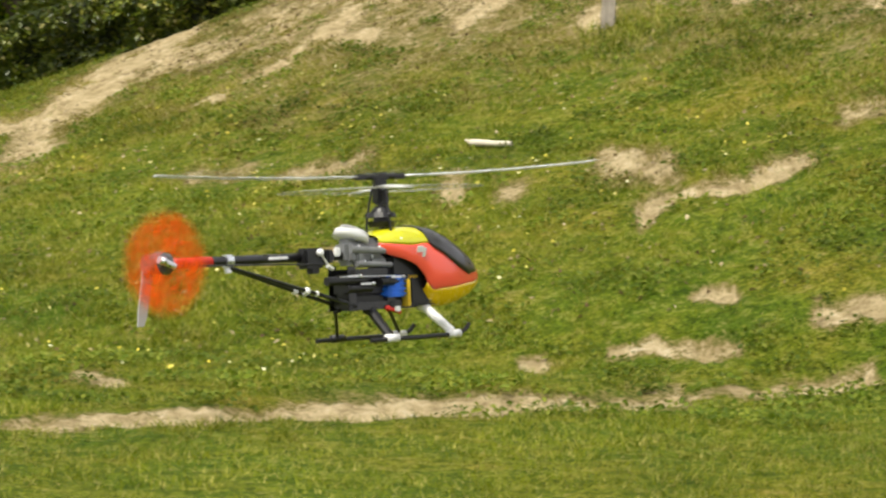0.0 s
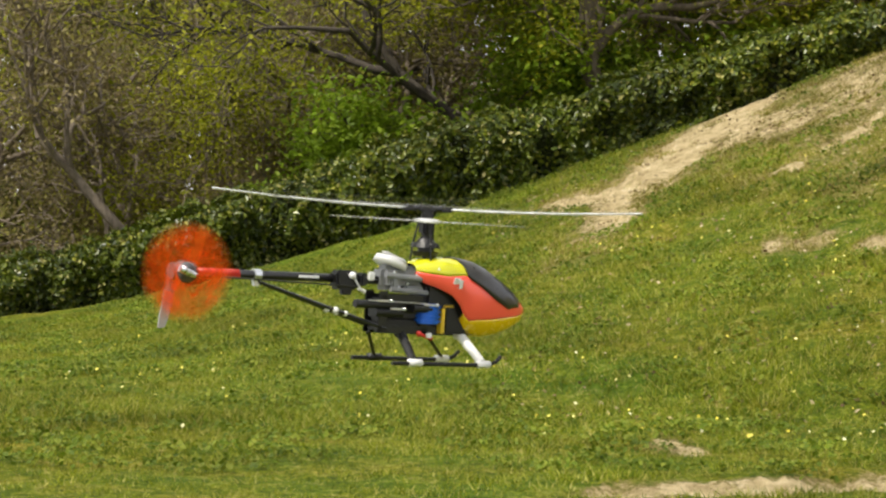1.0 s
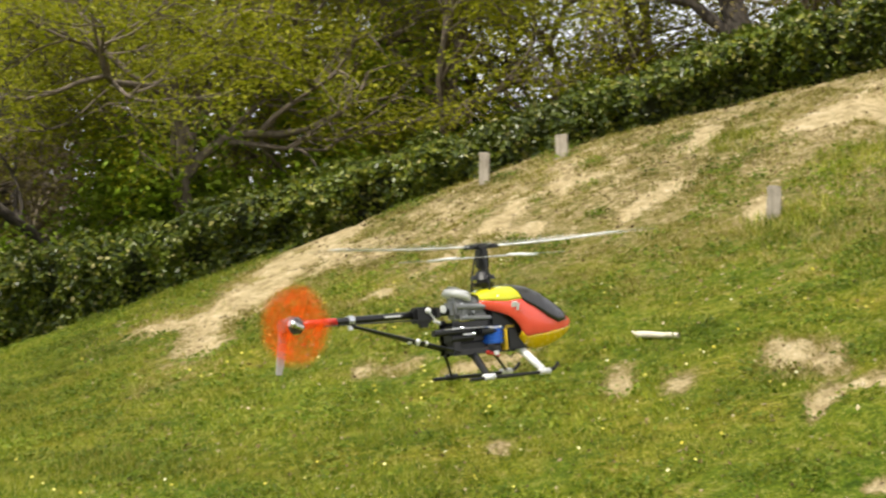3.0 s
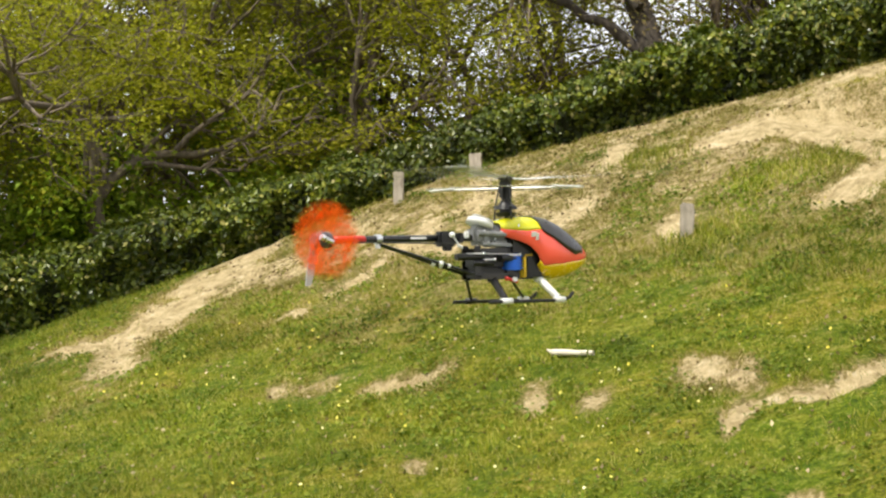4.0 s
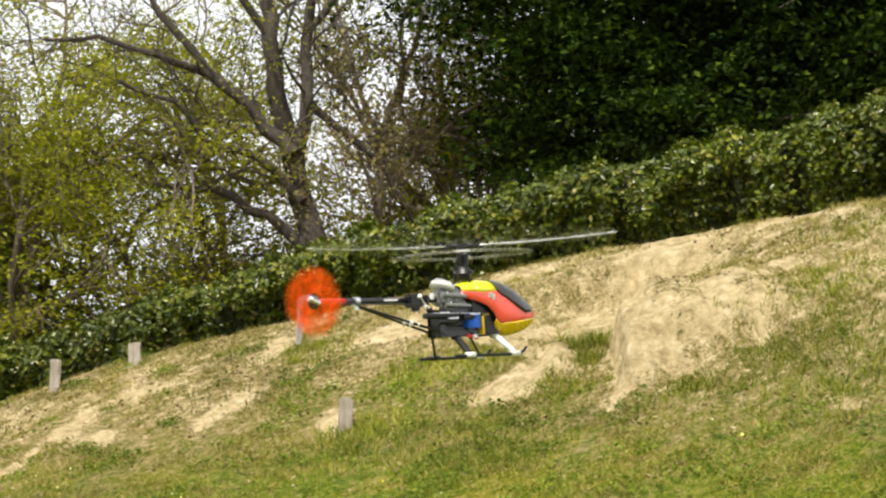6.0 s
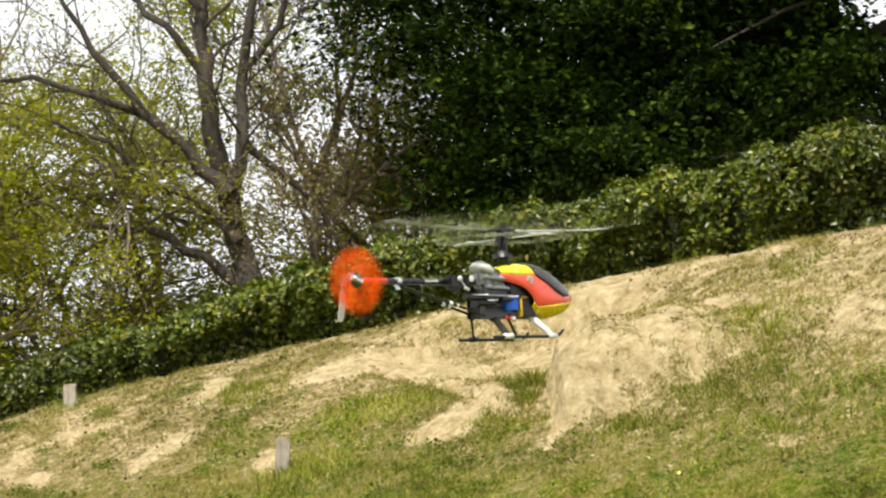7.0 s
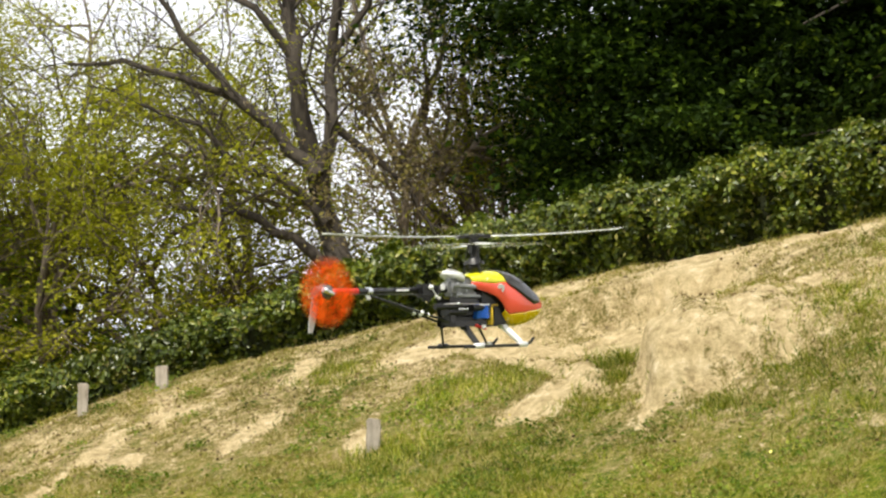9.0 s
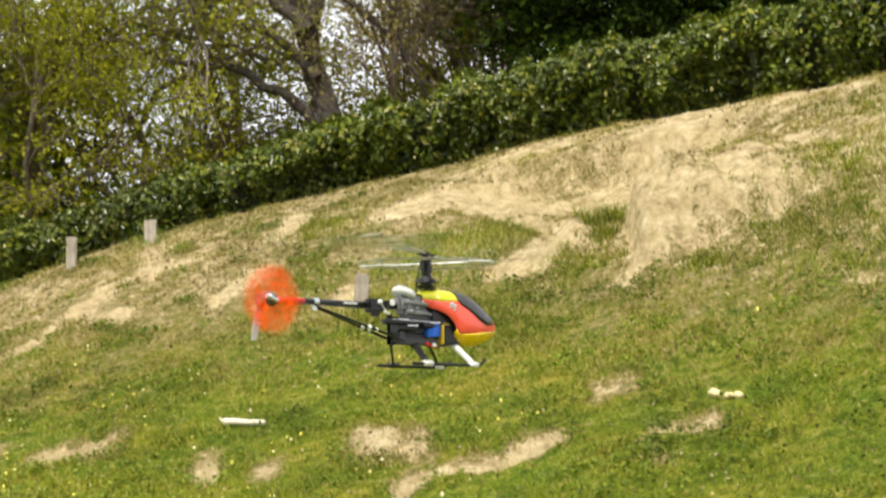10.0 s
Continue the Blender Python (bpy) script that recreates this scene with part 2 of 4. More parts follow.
GULLY = [
    (2.08, 27.84, 2.55, 28.10, 0.07, 1.10),
    (2.55, 28.10, 3.09, 27.63, 0.08, 1.15),
    (3.12, 27.95, 4.29, 26.98, 0.16, 1.25),
    (4.29, 26.98, 5.00, 26.66, 0.20, 1.25),
    (3.05, 27.29, 3.79, 26.21, 0.09, 1.15),
    (3.74, 25.85, 4.06, 24.81, 0.14, 1.15),
    (4.06, 24.81, 3.45, 24.24, 0.11, 1.20),
    (3.45, 24.24, 3.04, 24.11, 0.08, 1.15),
    (2.90, 29.70, 3.84, 28.95, 0.06, 0.75),
    (3.88, 29.22, 4.57, 28.78, 0.07, 0.95),
    (5.29, 27.48, 6.12, 27.92, 0.17, 1.05),
    (6.12, 27.92, 7.37, 26.49, 0.13, 0.85),
    (7.37, 26.49, 8.92, 25.02, 0.12, 0.62),
    (4.79, 25.53, 4.63, 23.92, 0.17, 1.30),
    (4.56, 24.03, 4.10, 23.04, 0.09, 1.30),
    (4.63, 23.22, 4.89, 23.50, 0.12, 1.20),
    (4.97, 25.50, 5.50, 25.11, 0.13, 0.76),
    (5.46, 25.20, 5.86, 23.83, 0.24, 0.86),
    (5.11, 23.61, 5.64, 23.18, 0.20, 0.98),
    (6.48, 24.39, 7.10, 24.43, 0.10, 0.68),
    (7.01, 22.62, 7.36, 22.63, 0.08, 0.95),
    (6.09, 24.54, 6.40, 24.56, 0.10, 0.85),
    (-0.45, 28.82, 0.25, 29.12, 0.09, 0.75),
    (0.67, 27.19, 1.04, 27.30, 0.05, 0.85),
    (1.18, 29.38, 1.42, 29.39, 0.07, 0.85),
    (-0.35, 30.20, 0.53, 29.88, 0.07, 0.62),
    (5.67, 20.47, 6.06, 20.09, 0.09, 0.45),
    (6.24, 20.18, 6.41, 20.08, 0.07, 0.55),
]
LAWN = [
    (1.59, 18.81, 2.32, 19.12, 0.03, 1.15),
    (2.32, 19.12, 2.96, 19.33, 0.05, 1.15),
    (1.42, 20.15, 1.89, 19.73, 0.11, 0.80),
    (1.48, 20.41, 1.74, 20.14, 0.07, 0.80),
    (0.19, 20.50, 0.28, 20.40, 0.07, 1.00),
    (0.65, 20.17, 0.76, 20.09, 0.07, 0.65),
    (-1.23, 21.75, -0.52, 21.75, 0.05, 0.75),
    (3.64, 18.93, 4.08, 18.66, 0.04, 1.00),
    (3.41, 19.95, 3.72, 20.08, 0.06, 0.62),
    (3.55, 18.48, 3.59, 18.25, 0.06, 0.45),
    (4.89, 22.62, 5.09, 22.53, 0.05, 0.60),
]
TRACK = [
    (-2.29, 13.08, -1.34, 13.59, 0.02, 0.85),
    (-1.34, 13.59, -0.64, 14.21, 0.03, 0.90),
    (-0.64, 14.17, 0.50, 14.81, 0.03, 1.15),
    (0.50, 14.81, 1.62, 15.33, 0.03, 1.15),
    (1.62, 15.33, 2.87, 15.35, 0.02, 0.65),
    (2.66, 16.40, 3.05, 16.28, 0.04, 1.10),
    (1.28, 16.47, 2.05, 16.23, 0.03, 0.85),
    (0.67, 16.67, 0.81, 16.64, 0.03, 0.80),
    (1.83, 17.08, 2.10, 17.01, 0.03, 0.70),
    (-2.32, 15.75, -1.94, 15.58, 0.02, 0.60),
]
BANK = [
    (-1.31, 21.76, -0.46, 21.76, 0.04, 0.90),
    (-2.24, 22.49, -1.65, 22.38, 0.05, 0.55),
    (-0.80, 19.14, -0.67, 19.17, 0.04, 0.55),
]


def lump_edge(x, y):
    """Distance east of the washed-out edge of the earth lump."""
    return x - (4.22 + 0.24 * (y - 23.0)) + 0.40 * (fbm(x * 1.6, y * 1.2, 40) - 0.5) + 0.10 * (fbm(x * 5, y * 3, 44) - 0.5)


def wash(x, y):
    """How much longer a patch is up the slope than across it, for a stroke whose ends add up to x, y: the gentler the ground, the longer."""
    a, r = math.degrees(math.atan2(x, y)), math.hypot(x, y) / 2
    lo, hi = (float(plain_height(np.array(a), np.array(q))) for q in (r - 0.4, r + 0.4))
    return float(np.clip(math.atan2(hi - lo, 0.8) - math.atan2((lo + hi) / 2 - EYE, r), 0.10, 0.42))


def bareness(x, y):
    """How far the turf is worn away, 0 to about 1."""
    wx = x + 0.20 * (fbm(x * 2.1, y * 1.1, 50) - 0.5)
    wy = y + 0.7 * (fbm(x * 2.1, y * 1.1, 60) - 0.5)
    best = np.zeros_like(x)
    for x1, y1, x2, y2, w, s in SPUR + TRACK + LAWN + GULLY + BANK:
        k = wash(x1 + x2, y1 + y2)
        dx, dy = x2 - x1, (y2 - y1) * k
        px, py = wx - x1, (wy - y1) * k
        t = np.clip((px * dx + py * dy) / (dx * dx + dy * dy + 1e-6), 0, 1)
        far = np.hypot(px - t * dx, py - t * dy)
        best = np.maximum(best, s * np.exp(-(far / (1.3 * w + 0.012)) ** 2))
    patchy = fbm(x * 2.9, y * 1.6, 70, 5)
    side = lump_edge(x, y)
    best = np.where((side > -0.38) & (side < -0.08) & (y > 22.4) & (y < 25.6), best * 0.15, best)
    best = np.where((side > -0.08) & (side < 0.22 + 0.45 * step(24.0 - y, 0, 0.9) + 0.5 * (fbm(x * 4, y * 2, 72) - 0.5)) & (y > 22.85) & (y < 26.2), 1.25, best)
    az, r = np.degrees(np.arctan2(x, y)), np.hypot(x, y)
    dry = 0.47 * step(az, -9, -3) * step(r / crest(az)[0], 0.64, 0.90) + 0.12 * step(az, 4, 12) * step(r, 18, 22)
    return np.clip(np.maximum(best * (0.40 + 0.75 * patchy + 0.40 * fbm(x * 9, y * 4, 76, 3)), dry) + 0.24 * (patchy - 0.5), 0, 1.25)


def bank_line(x):
    """Where the cut bank of the gully stands, and how high it is there."""
    y = np.interp(x, [2.6, 3.47, 4.5, 5.5, 6.3], [28.95, 28.65, 28.25, 27.5, 27.2])
    tall = np.interp(x, [2.9, 3.5, 4.4, 5.2, 6.8], [0.0, 0.24, 0.50, 0.46, 0.0])
    return y, tall


def height(x, y):
    a, r = np.degrees(np.arctan2(x, y)), np.hypot(x, y)
    z = plain_height(a, r)
    near = step(r, 6, 12) * (1 - step(r, 60, 90))
    z = z + near * (0.16 * (fbm(x * 0.45, y * 0.45, 10) - 0.5) + 0.06 * (fbm(x * 2.2, y * 2.2, 20) - 0.5))
    # the washed-out gully: a cut bank, its floor, and the lump of standing earth beside it
    jut = 0.5 * (fbm(x * 1.8, y * 0.4, 30) - 0.5) + 0.25 * (fbm(x * 7.5, y * 1.5, 34) - 0.5)
    line, tall = bank_line(x + 0.2 * (fbm(x * 3, y * 3, 36) - 0.5))
    below = line + jut - y
    z = z - tall * step(below, -0.02, 0.22) * (1 - 0.9 * step(below, 0.5, 4.2))
    edge = lump_edge(x, y)
    foot = y + 0.35 * (fbm(x * 2.6, y * 0.8, 46) - 0.5)
    lump = step(edge, -0.05, 0.09) * (1 - step(edge, 0.3, 2.6)) * step(foot, 22.75, 23.15) * (1 - step(y, 24.0, 27.0))
    z = z + 0.52 * lump - 0.12 * (1 - step(np.abs(edge + 0.3), 0.1, 0.4)) * step(y, 23.0, 24.0) * (1 - step(y, 25.4, 26.4))
    worn = bareness(x, y)
    rough = fbm(x * 3.2, y * 1.6, 80, 5) - 0.45
    calm = near * (1 - 0.8 * step(r / crest(a)[0], 0.89, 0.96))
    return z - worn * (0.05 * near + calm * (0.26 * rough + 0.13 * (fbm(x * 8, y * 4.5, 86, 3) - 0.5)))


def build_ground():
    az = np.concatenate([np.arange(-180, -34, 6.0), np.arange(-32, -25, 0.5), np.arange(-25, 21, 0.1), np.arange(21, 33, 0.5), np.arange(36, 180, 6.0)])
    rr = np.concatenate([[0.4, 2, 4, 6, 7.2, 8], np.arange(8.3, 12, 0.12), np.arange(12, 34, 0.085), np.arange(34, 38, 0.3), [38.5, 39.5, 41, 44, 48, 55, 65, 80, 110, 180, 350, 800, 2000, 4500]])
    a, r = np.meshgrid(np.radians(az), rr, indexing="ij")
    x, y = (r * np.sin(a)).ravel(), (r * np.cos(a)).ravel()
    z = height(x, y)
    na, nr = len(az), len(rr)
    i, j = np.meshgrid(np.arange(na), np.arange(nr - 1), indexing="ij")
    i2 = (i + 1) % na
    faces = np.stack([i * nr + j, i2 * nr + j, i2 * nr + j + 1, i * nr + j + 1], -1).reshape(-1, 4)[:, ::-1]
    ob = raw("ground", np.stack([x, y, z], 1), faces, TURF)
    ob.data.attributes.new("bare", "FLOAT", "POINT").data.foreach_set("value", bareness(x, y).astype(np.float32))
    # the spot under the camera
    hub = raw("ground_centre", np.array([[0, 0, 0.004]] + [[0.6 * math.sin(radians(t)), 0.6 * math.cos(radians(t)), 0.004] for t in range(0, 360, 30)]),
              [[0, 1 + (k + 1) % 12, 1 + k] for k in range(12)], TURF)
    tagged(hub, kind="structure")
    return tagged(ob, "grassy hillside with worn sandy patches above a mown flat", "hillside", kind="structure")


build_ground()


# ---- leaves ----
def leaf_quads(centre, out, size, rs, slim=0.55):
    """Diamond leaves at the given centres, roughly facing out."""
    n = len(centre)
    nrm = out + rs.normal(0, 0.55, (n, 3))
    nrm /= np.linalg.norm(nrm, axis=1)[:, None] + 1e-9
    u = np.cross(nrm, rs.normal(0, 1, (n, 3)))
    u /= np.linalg.norm(u, axis=1)[:, None] + 1e-9
    w = np.cross(nrm, u)
    ln = size * rs.uniform(0.6, 1.35, n)[:, None]
    u, w = u * ln * 0.5, w * ln * 0.5 * slim
    bend = nrm * ln * 0.12
    v = np.stack([centre - u - bend, centre + w, centre + u - bend, centre - w], 1).reshape(-1, 3)
    return v, np.arange(4 * n).reshape(-1, 4)


def scatter_blades(name, x, y, count, length, width, lean, material, rs, parent=None):
    """count thin blades round every place."""
    n = len(x)
    cx = np.repeat(x, count) + rs.normal(0, 0.035, n * count)
    cy = np.repeat(y, count) + rs.normal(0, 0.035, n * count)
    cz = height(cx, cy)
    ln = np.repeat(length, count) * rs.uniform(0.6, 1.3, n * count)
    th = rs.uniform(0, 2 * np.pi, n * count)
    tx, ty = np.cos(th) * ln * lean * rs.rand(n * count), np.sin(th) * ln * lean * rs.rand(n * count)
    ph = rs.uniform(0, np.pi, n * count)
    wx, wy = np.cos(ph) * width, np.sin(ph) * width
    base = np.stack([cx, cy, cz - 0.01], 1)
    side = np.stack([wx, wy, np.zeros_like(wx)], 1)
    tip = base + np.stack([tx, ty, ln], 1)
    v = np.stack([base - side, base + side, tip], 1).reshape(-1, 3)
    f = np.arange(len(v)).reshape(-1, 3)
    return raw(name, v, f, material, parent, smooth=False)


def build_grass():
    rs = np.random.RandomState(4)
    n = 130000
    a = np.radians(rs.uniform(-25, 22, n))
    r = np.sqrt(rs.uniform(9.0 ** 2, 33.5 ** 2, n))
    x, y = r * np.sin(a), r * np.cos(a)
    d, _ = crest(np.degrees(a))
    lush = 0.5 * fbm(x * 0.5, y * 0.5, 90, 3) + 0.5 * fbm(x * 3.5, y * 3.5, 95, 2)
    b = bareness(x, y)
    keep = (r < d + 0.3) & (rs.rand(n) < np.clip(1.2 - 3.0 * b, 0.01, 1) * np.clip(2.2 * lush - 0.45, 0.03, 1))
    gx, gy, gr, gl, gs = x[keep], y[keep], r[keep], lush[keep], (r[keep] / d[keep])
    length = (0.02 + 0.075 * gl + 0.16 * np.clip(gl - 0.56, 0, 1)) * np.where(gr < 15.5, 0.8, 1.0) * np.where(gs > 0.8, 0.8, 1.0)
    ob = scatter_blades("grass", gx, gy, 5, length, 0.0042, 1.6, GRASS, rs)
    tagged(ob, "short green and straw-coloured grass on the slope", "grass", kind="stuff")
    # low broad-leaved weeds in clumps
    keep = (r < d) & (r > 14) & (fbm(x * 2.4, y * 2.4, 97, 3) > 0.56) & (b < 0.45) & (rs.rand(n) < 0.55)
    wx, wy = np.repeat(x[keep], 4), np.repeat(y[keep], 4)
    wx, wy = wx + rs.normal(0, 0.06, len(wx)), wy + rs.normal(0, 0.06, len(wy))
    wz = height(wx, wy) + rs.uniform(0.02, 0.07, len(wx))
    v, f = leaf_quads(np.stack([wx, wy, wz], 1), np.tile((0, -0.2, 1.0), (len(wx), 1)), 0.042, rs, 0.7)
    tagged(raw("weeds", v, f, WEED_LEAF, None, False), "clumps of low broad-leaved weeds in the turf", "weeds", kind="stuff")
    # dry tufts holding on in the sand
    m = 60000
    a = np.radians(rs.uniform(-12, 22, m))
    r = np.sqrt(rs.uniform(17.0 ** 2, 32 ** 2, m))
    x, y = r * np.sin(a), r * np.cos(a)
    b = bareness(x, y)
    keep = (b > 0.12) & (b < 0.75) & (fbm(x * 2.7, y * 2.7, 98, 3) > 0.52)
    lit = (rs.rand(m) < 0.10 + 0.25 * (r / crest(np.degrees(a))[0] > 0.85)) & (b < 0.8)
    lx, ly = x[lit], y[lit]
    v, f = leaf_quads(np.stack([lx, ly, height(lx, ly) + 0.015], 1), np.tile((0, -0.1, 1.0), (len(lx), 1)), 0.045, rs, 0.6)
    tagged(raw("leaf_litter", v, f, LITTER, None, False), "scattered dead leaves on the upper slope", "leaf litter", kind="stuff")
    ob = scatter_blades("dry_grass", x[keep], y[keep], 6, np.full(keep.sum(), 0.055), 0.0055, 1.9, STRAW, rs)
    tagged(ob, "dry straw-coloured tufts on the worn ground", "dry grass", kind="stuff")

    # long tussocks in the gully and along the foot of the lump
    cx, cy, cl = [], [], []
    for tx, ty, wide, many, tall in ((4.42, 25.5, 0.16, 150, 0.20), (4.25, 24.7, 0.14, 80, 0.10), (3.9, 23.7, 0.3, 160, 0.08), (3.3, 25.6, 0.35, 200, 0.10), (2.6, 25.6, 0.4, 200, 0.10),
                                     (5.5, 22.3, 0.4, 240, 0.08), (6.2, 22.8, 0.4, 180, 0.09), (4.8, 22.3, 0.2, 120, 0.09), (6.6, 23.4, 0.4, 160, 0.10), (5.7, 24.9, 0.3, 60, 0.06),
                                     (2.0, 24.0, 0.5, 240, 0.11), (6.0, 21.0, 0.7, 300, 0.12), (7.2, 25.2, 0.5, 160, 0.09), (1.6, 28.4, 0.4, 160, 0.10), (3.0, 22.3, 0.6, 260, 0.10)):
        cx.append(rs.normal(tx, wide * 0.6, many)), cy.append(rs.normal(ty, wide, many)), cl.append(np.full(many, tall))
    ob = scatter_blades("tussocks", np.concatenate(cx), np.concatenate(cy), 5, np.concatenate(cl), 0.006, 1.3, GRASS, rs)
    tagged(ob, "long green grass tussocks in the gully and on the lump", "grass", kind="stuff")


build_grass()


# ---- the hedge ----
def hedge_frame(a):
    d, zc = crest(a)
    d = d + 1.0
    top = EYE + d * np.tan(np.radians(smooth_knots(HEDGE_TOP, a, 1)))
    low = np.minimum(top - 1.1, zc - 0.1)
    return d, low, top


def build_hedge():
    rs = np.random.RandomState(7)
    hedge = new("hedge")
    tagged(hedge, "long clipped evergreen hedge with glossy dark leaves along the crest", "hedge")
    az = np.arange(-45, 45, 0.35)
    d, low, top = hedge_frame(az)
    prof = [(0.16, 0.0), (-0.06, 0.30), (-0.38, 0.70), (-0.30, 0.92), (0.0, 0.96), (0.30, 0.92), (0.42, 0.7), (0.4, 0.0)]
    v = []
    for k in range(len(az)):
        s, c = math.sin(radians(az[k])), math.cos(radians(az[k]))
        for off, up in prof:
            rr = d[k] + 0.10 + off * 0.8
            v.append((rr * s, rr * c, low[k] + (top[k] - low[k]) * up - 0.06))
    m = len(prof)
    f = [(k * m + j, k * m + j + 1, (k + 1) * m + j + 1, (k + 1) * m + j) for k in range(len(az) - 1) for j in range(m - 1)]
    # a near-black sheet behind the leaves stands in for the shade inside
    raw("hedge_shade_core", v, f, HEDGE_SHADE, hedge)
    n = 185000
    a = rs.uniform(-27, 25, n)
    d, low, top = hedge_frame(a)
    h = top - low
    face = rs.rand(n)
    front = face < 0.62
    up = np.where(front, rs.uniform(0.02, 1.0, n), rs.uniform(0.9, 1.0, n))
    lump = fbm(a * 1.5, up * 2.2 + 5, 100, 4) - 0.5
    off = np.where(front, -0.50 + 0.32 * np.clip(up - 0.72, 0, 1) + 0.72 * np.clip(0.72 - up, 0, 1) - 0.62 * lump + rs.normal(0, 0.06, n), rs.uniform(-0.45, 0.45, n))
    z = low + h * up + np.where(front, 0, 0.42 * lump + 0.05 + rs.normal(0, 0.045, n)) + np.where(front, 0, -0.10 * np.abs(off / 0.45) ** 3)
    s, c = np.sin(np.radians(a)), np.cos(np.radians(a))
    rr = d + off
    ctr = np.stack([rr * s, rr * c, z], 1)
    out = np.stack([np.where(front, -s, 0), np.where(front, -c, 0), np.where(front, 0.55, 1.0)], 1)
    keep = rs.rand(n) < np.clip(0.62 + 2.6 * lump, 0.16, 1)
    v, f = leaf_quads(ctr[keep], out[keep], 0.088, rs, 0.6)
    ob = raw("hedge_leaves", v, f, HEDGE_LEAF, hedge, smooth=False)
    tagged(ob, kind="stuff")


# the shade between the leaves is put into this colour, nearly black
HEDGE_SHADE = bark("hedge_inner_shade", (0.008, 0.011, 0.003), (0.03, 0.04, 0.008))
build_hedge()


# ---- trees ----
class Limbs:
    """Tapered limbs gathered into one mesh."""

    def __init__(self, seed):
        self.rs, self.v, self.f, self.tips = np.random.RandomState(seed), [], [], []

    def tube(self, pts, r0, r1, sides=6):
        base, n = len(self.v), len(pts)
        for k, p in enumerate(pts):
            way = (pts[min(k + 1, n - 1)] - pts[max(k - 1, 0)])
            way = way / (np.linalg.norm(way) + 1e-9)
            a = np.cross(way, (0.31, 0.83, 0.21))
            a /= np.linalg.norm(a) + 1e-9
            b = np.cross(way, a)
            rad = r0 + (r1 - r0) * k / (n - 1)
            for j in range(sides):
                t = 2 * math.pi * j / sides
                self.v.append(p + rad * (math.cos(t) * a + math.sin(t) * b))
        for k in range(n - 1):
            for j in range(sides):
                j2 = (j + 1) % sides
                self.f.append((base + k * sides + j, base + k * sides + j2, base + (k + 1) * sides + j2, base + (k + 1) * sides + j))

    def grow(self, p, way, length, rad, depth, wild=0.25, droop=0.0, spread=0.7, kids=(3, 5), thin=0.55):
        rs = self.rs
        n = 5 if depth > 0 else 3
        pts = [np.array(p, float)]
        w = np.array(way, float)
        for k in range(n):
            w = w + rs.normal(0, wild, 3) * 0.5 + np.array((0, 0, -droop))
            w /= np.linalg.norm(w)
            pts.append(pts[-1] + w * length / n)
        self.tube(pts, rad, rad * (0.5 if depth else 0.25), 7 if rad > 0.08 else (5 if rad > 0.025 else 3))
        if depth == 0:
            self.tips.extend(pts[1:])
            return
        if depth == 1:
            self.tips.extend(pts[2:])
        for k in range(rs.randint(*kids) + 1):
            at = rs.uniform(0.35, 1.0) if k else 1.0
            i = min(int(at * n), n - 1)
            q = pts[i] + (pts[i + 1] - pts[i]) * (at * n - i)
            side = rs.normal(0, 1, 3)
            side -= w * side.dot(w)
            side /= np.linalg.norm(side) + 1e-9
            w2 = w + side * spread * rs.uniform(0.6, 1.3)
            self.grow(q, w2 / np.linalg.norm(w2), length * rs.uniform(0.5, 0.8), rad * rs.uniform(0.45, thin + 0.1), depth - 1, wild, droop, spread, kids, thin)


def polar(a, d, up):
    """A place by azimuth, distance and elevation seen from the eye."""
    return np.array([d * math.sin(radians(a)), d * math.cos(radians(a)), EYE + d * math.tan(radians(up))])


def ground_at(a, d):
    x, y = d * math.sin(radians(a)), d * math.cos(radians(a))
    return np.array([x, y, float(height(np.array([x]), np.array([y]))[0])])


def tree(name, label, a, d, lean, length, rad, depth, leaf, per_tip, size, seed, bark_mat, wild=0.3, droop=0.0, spread=0.7, kids=(3, 5), puff=0.35, out_up=0.5, low_limbs=0, flat=1.0):
    rs = np.random.RandomState(seed + 500)
    base = ground_at(a, d) - np.array((0, 0, 0.1))
    root = new(name)
    root.location = base
    tagged(root, label, "tree", group="trees behind the hedge")
    g = Limbs(seed)
    way = np.array([math.cos(radians(a)) * lean, -math.sin(radians(a)) * lean, 1.0])
    g.grow((0, 0, 0), way / np.linalg.norm(way), length, rad, depth, wild, droop, spread, kids)
    for k in range(low_limbs):
        t = rs.uniform(0, 2 * math.pi)
        g.grow(np.array([0, 0, length * rs.uniform(0.15, 0.6)]) + way * 0, np.array([math.cos(t), math.sin(t), rs.uniform(0.0, 0.5)]), length * rs.uniform(0.4, 0.7), rad * 0.4, max(1, depth - 1), wild, droop, spread, kids)
    raw("trunk", g.v, g.f, bark_mat, root)
    if per_tip > 0:
        tips = np.array(g.tips)
        n = int(len(tips) * per_tip)
        pick = tips[rs.randint(0, len(tips), n)]
        ctr = pick + rs.normal(0, puff, (n, 3)) * np.array((1, 1, flat))
        v, f = leaf_quads(ctr, np.tile((0, 0, out_up), (n, 1)), size, rs)
        tagged(raw("crown", v, f, leaf, root, smooth=False), kind="stuff")
    return root


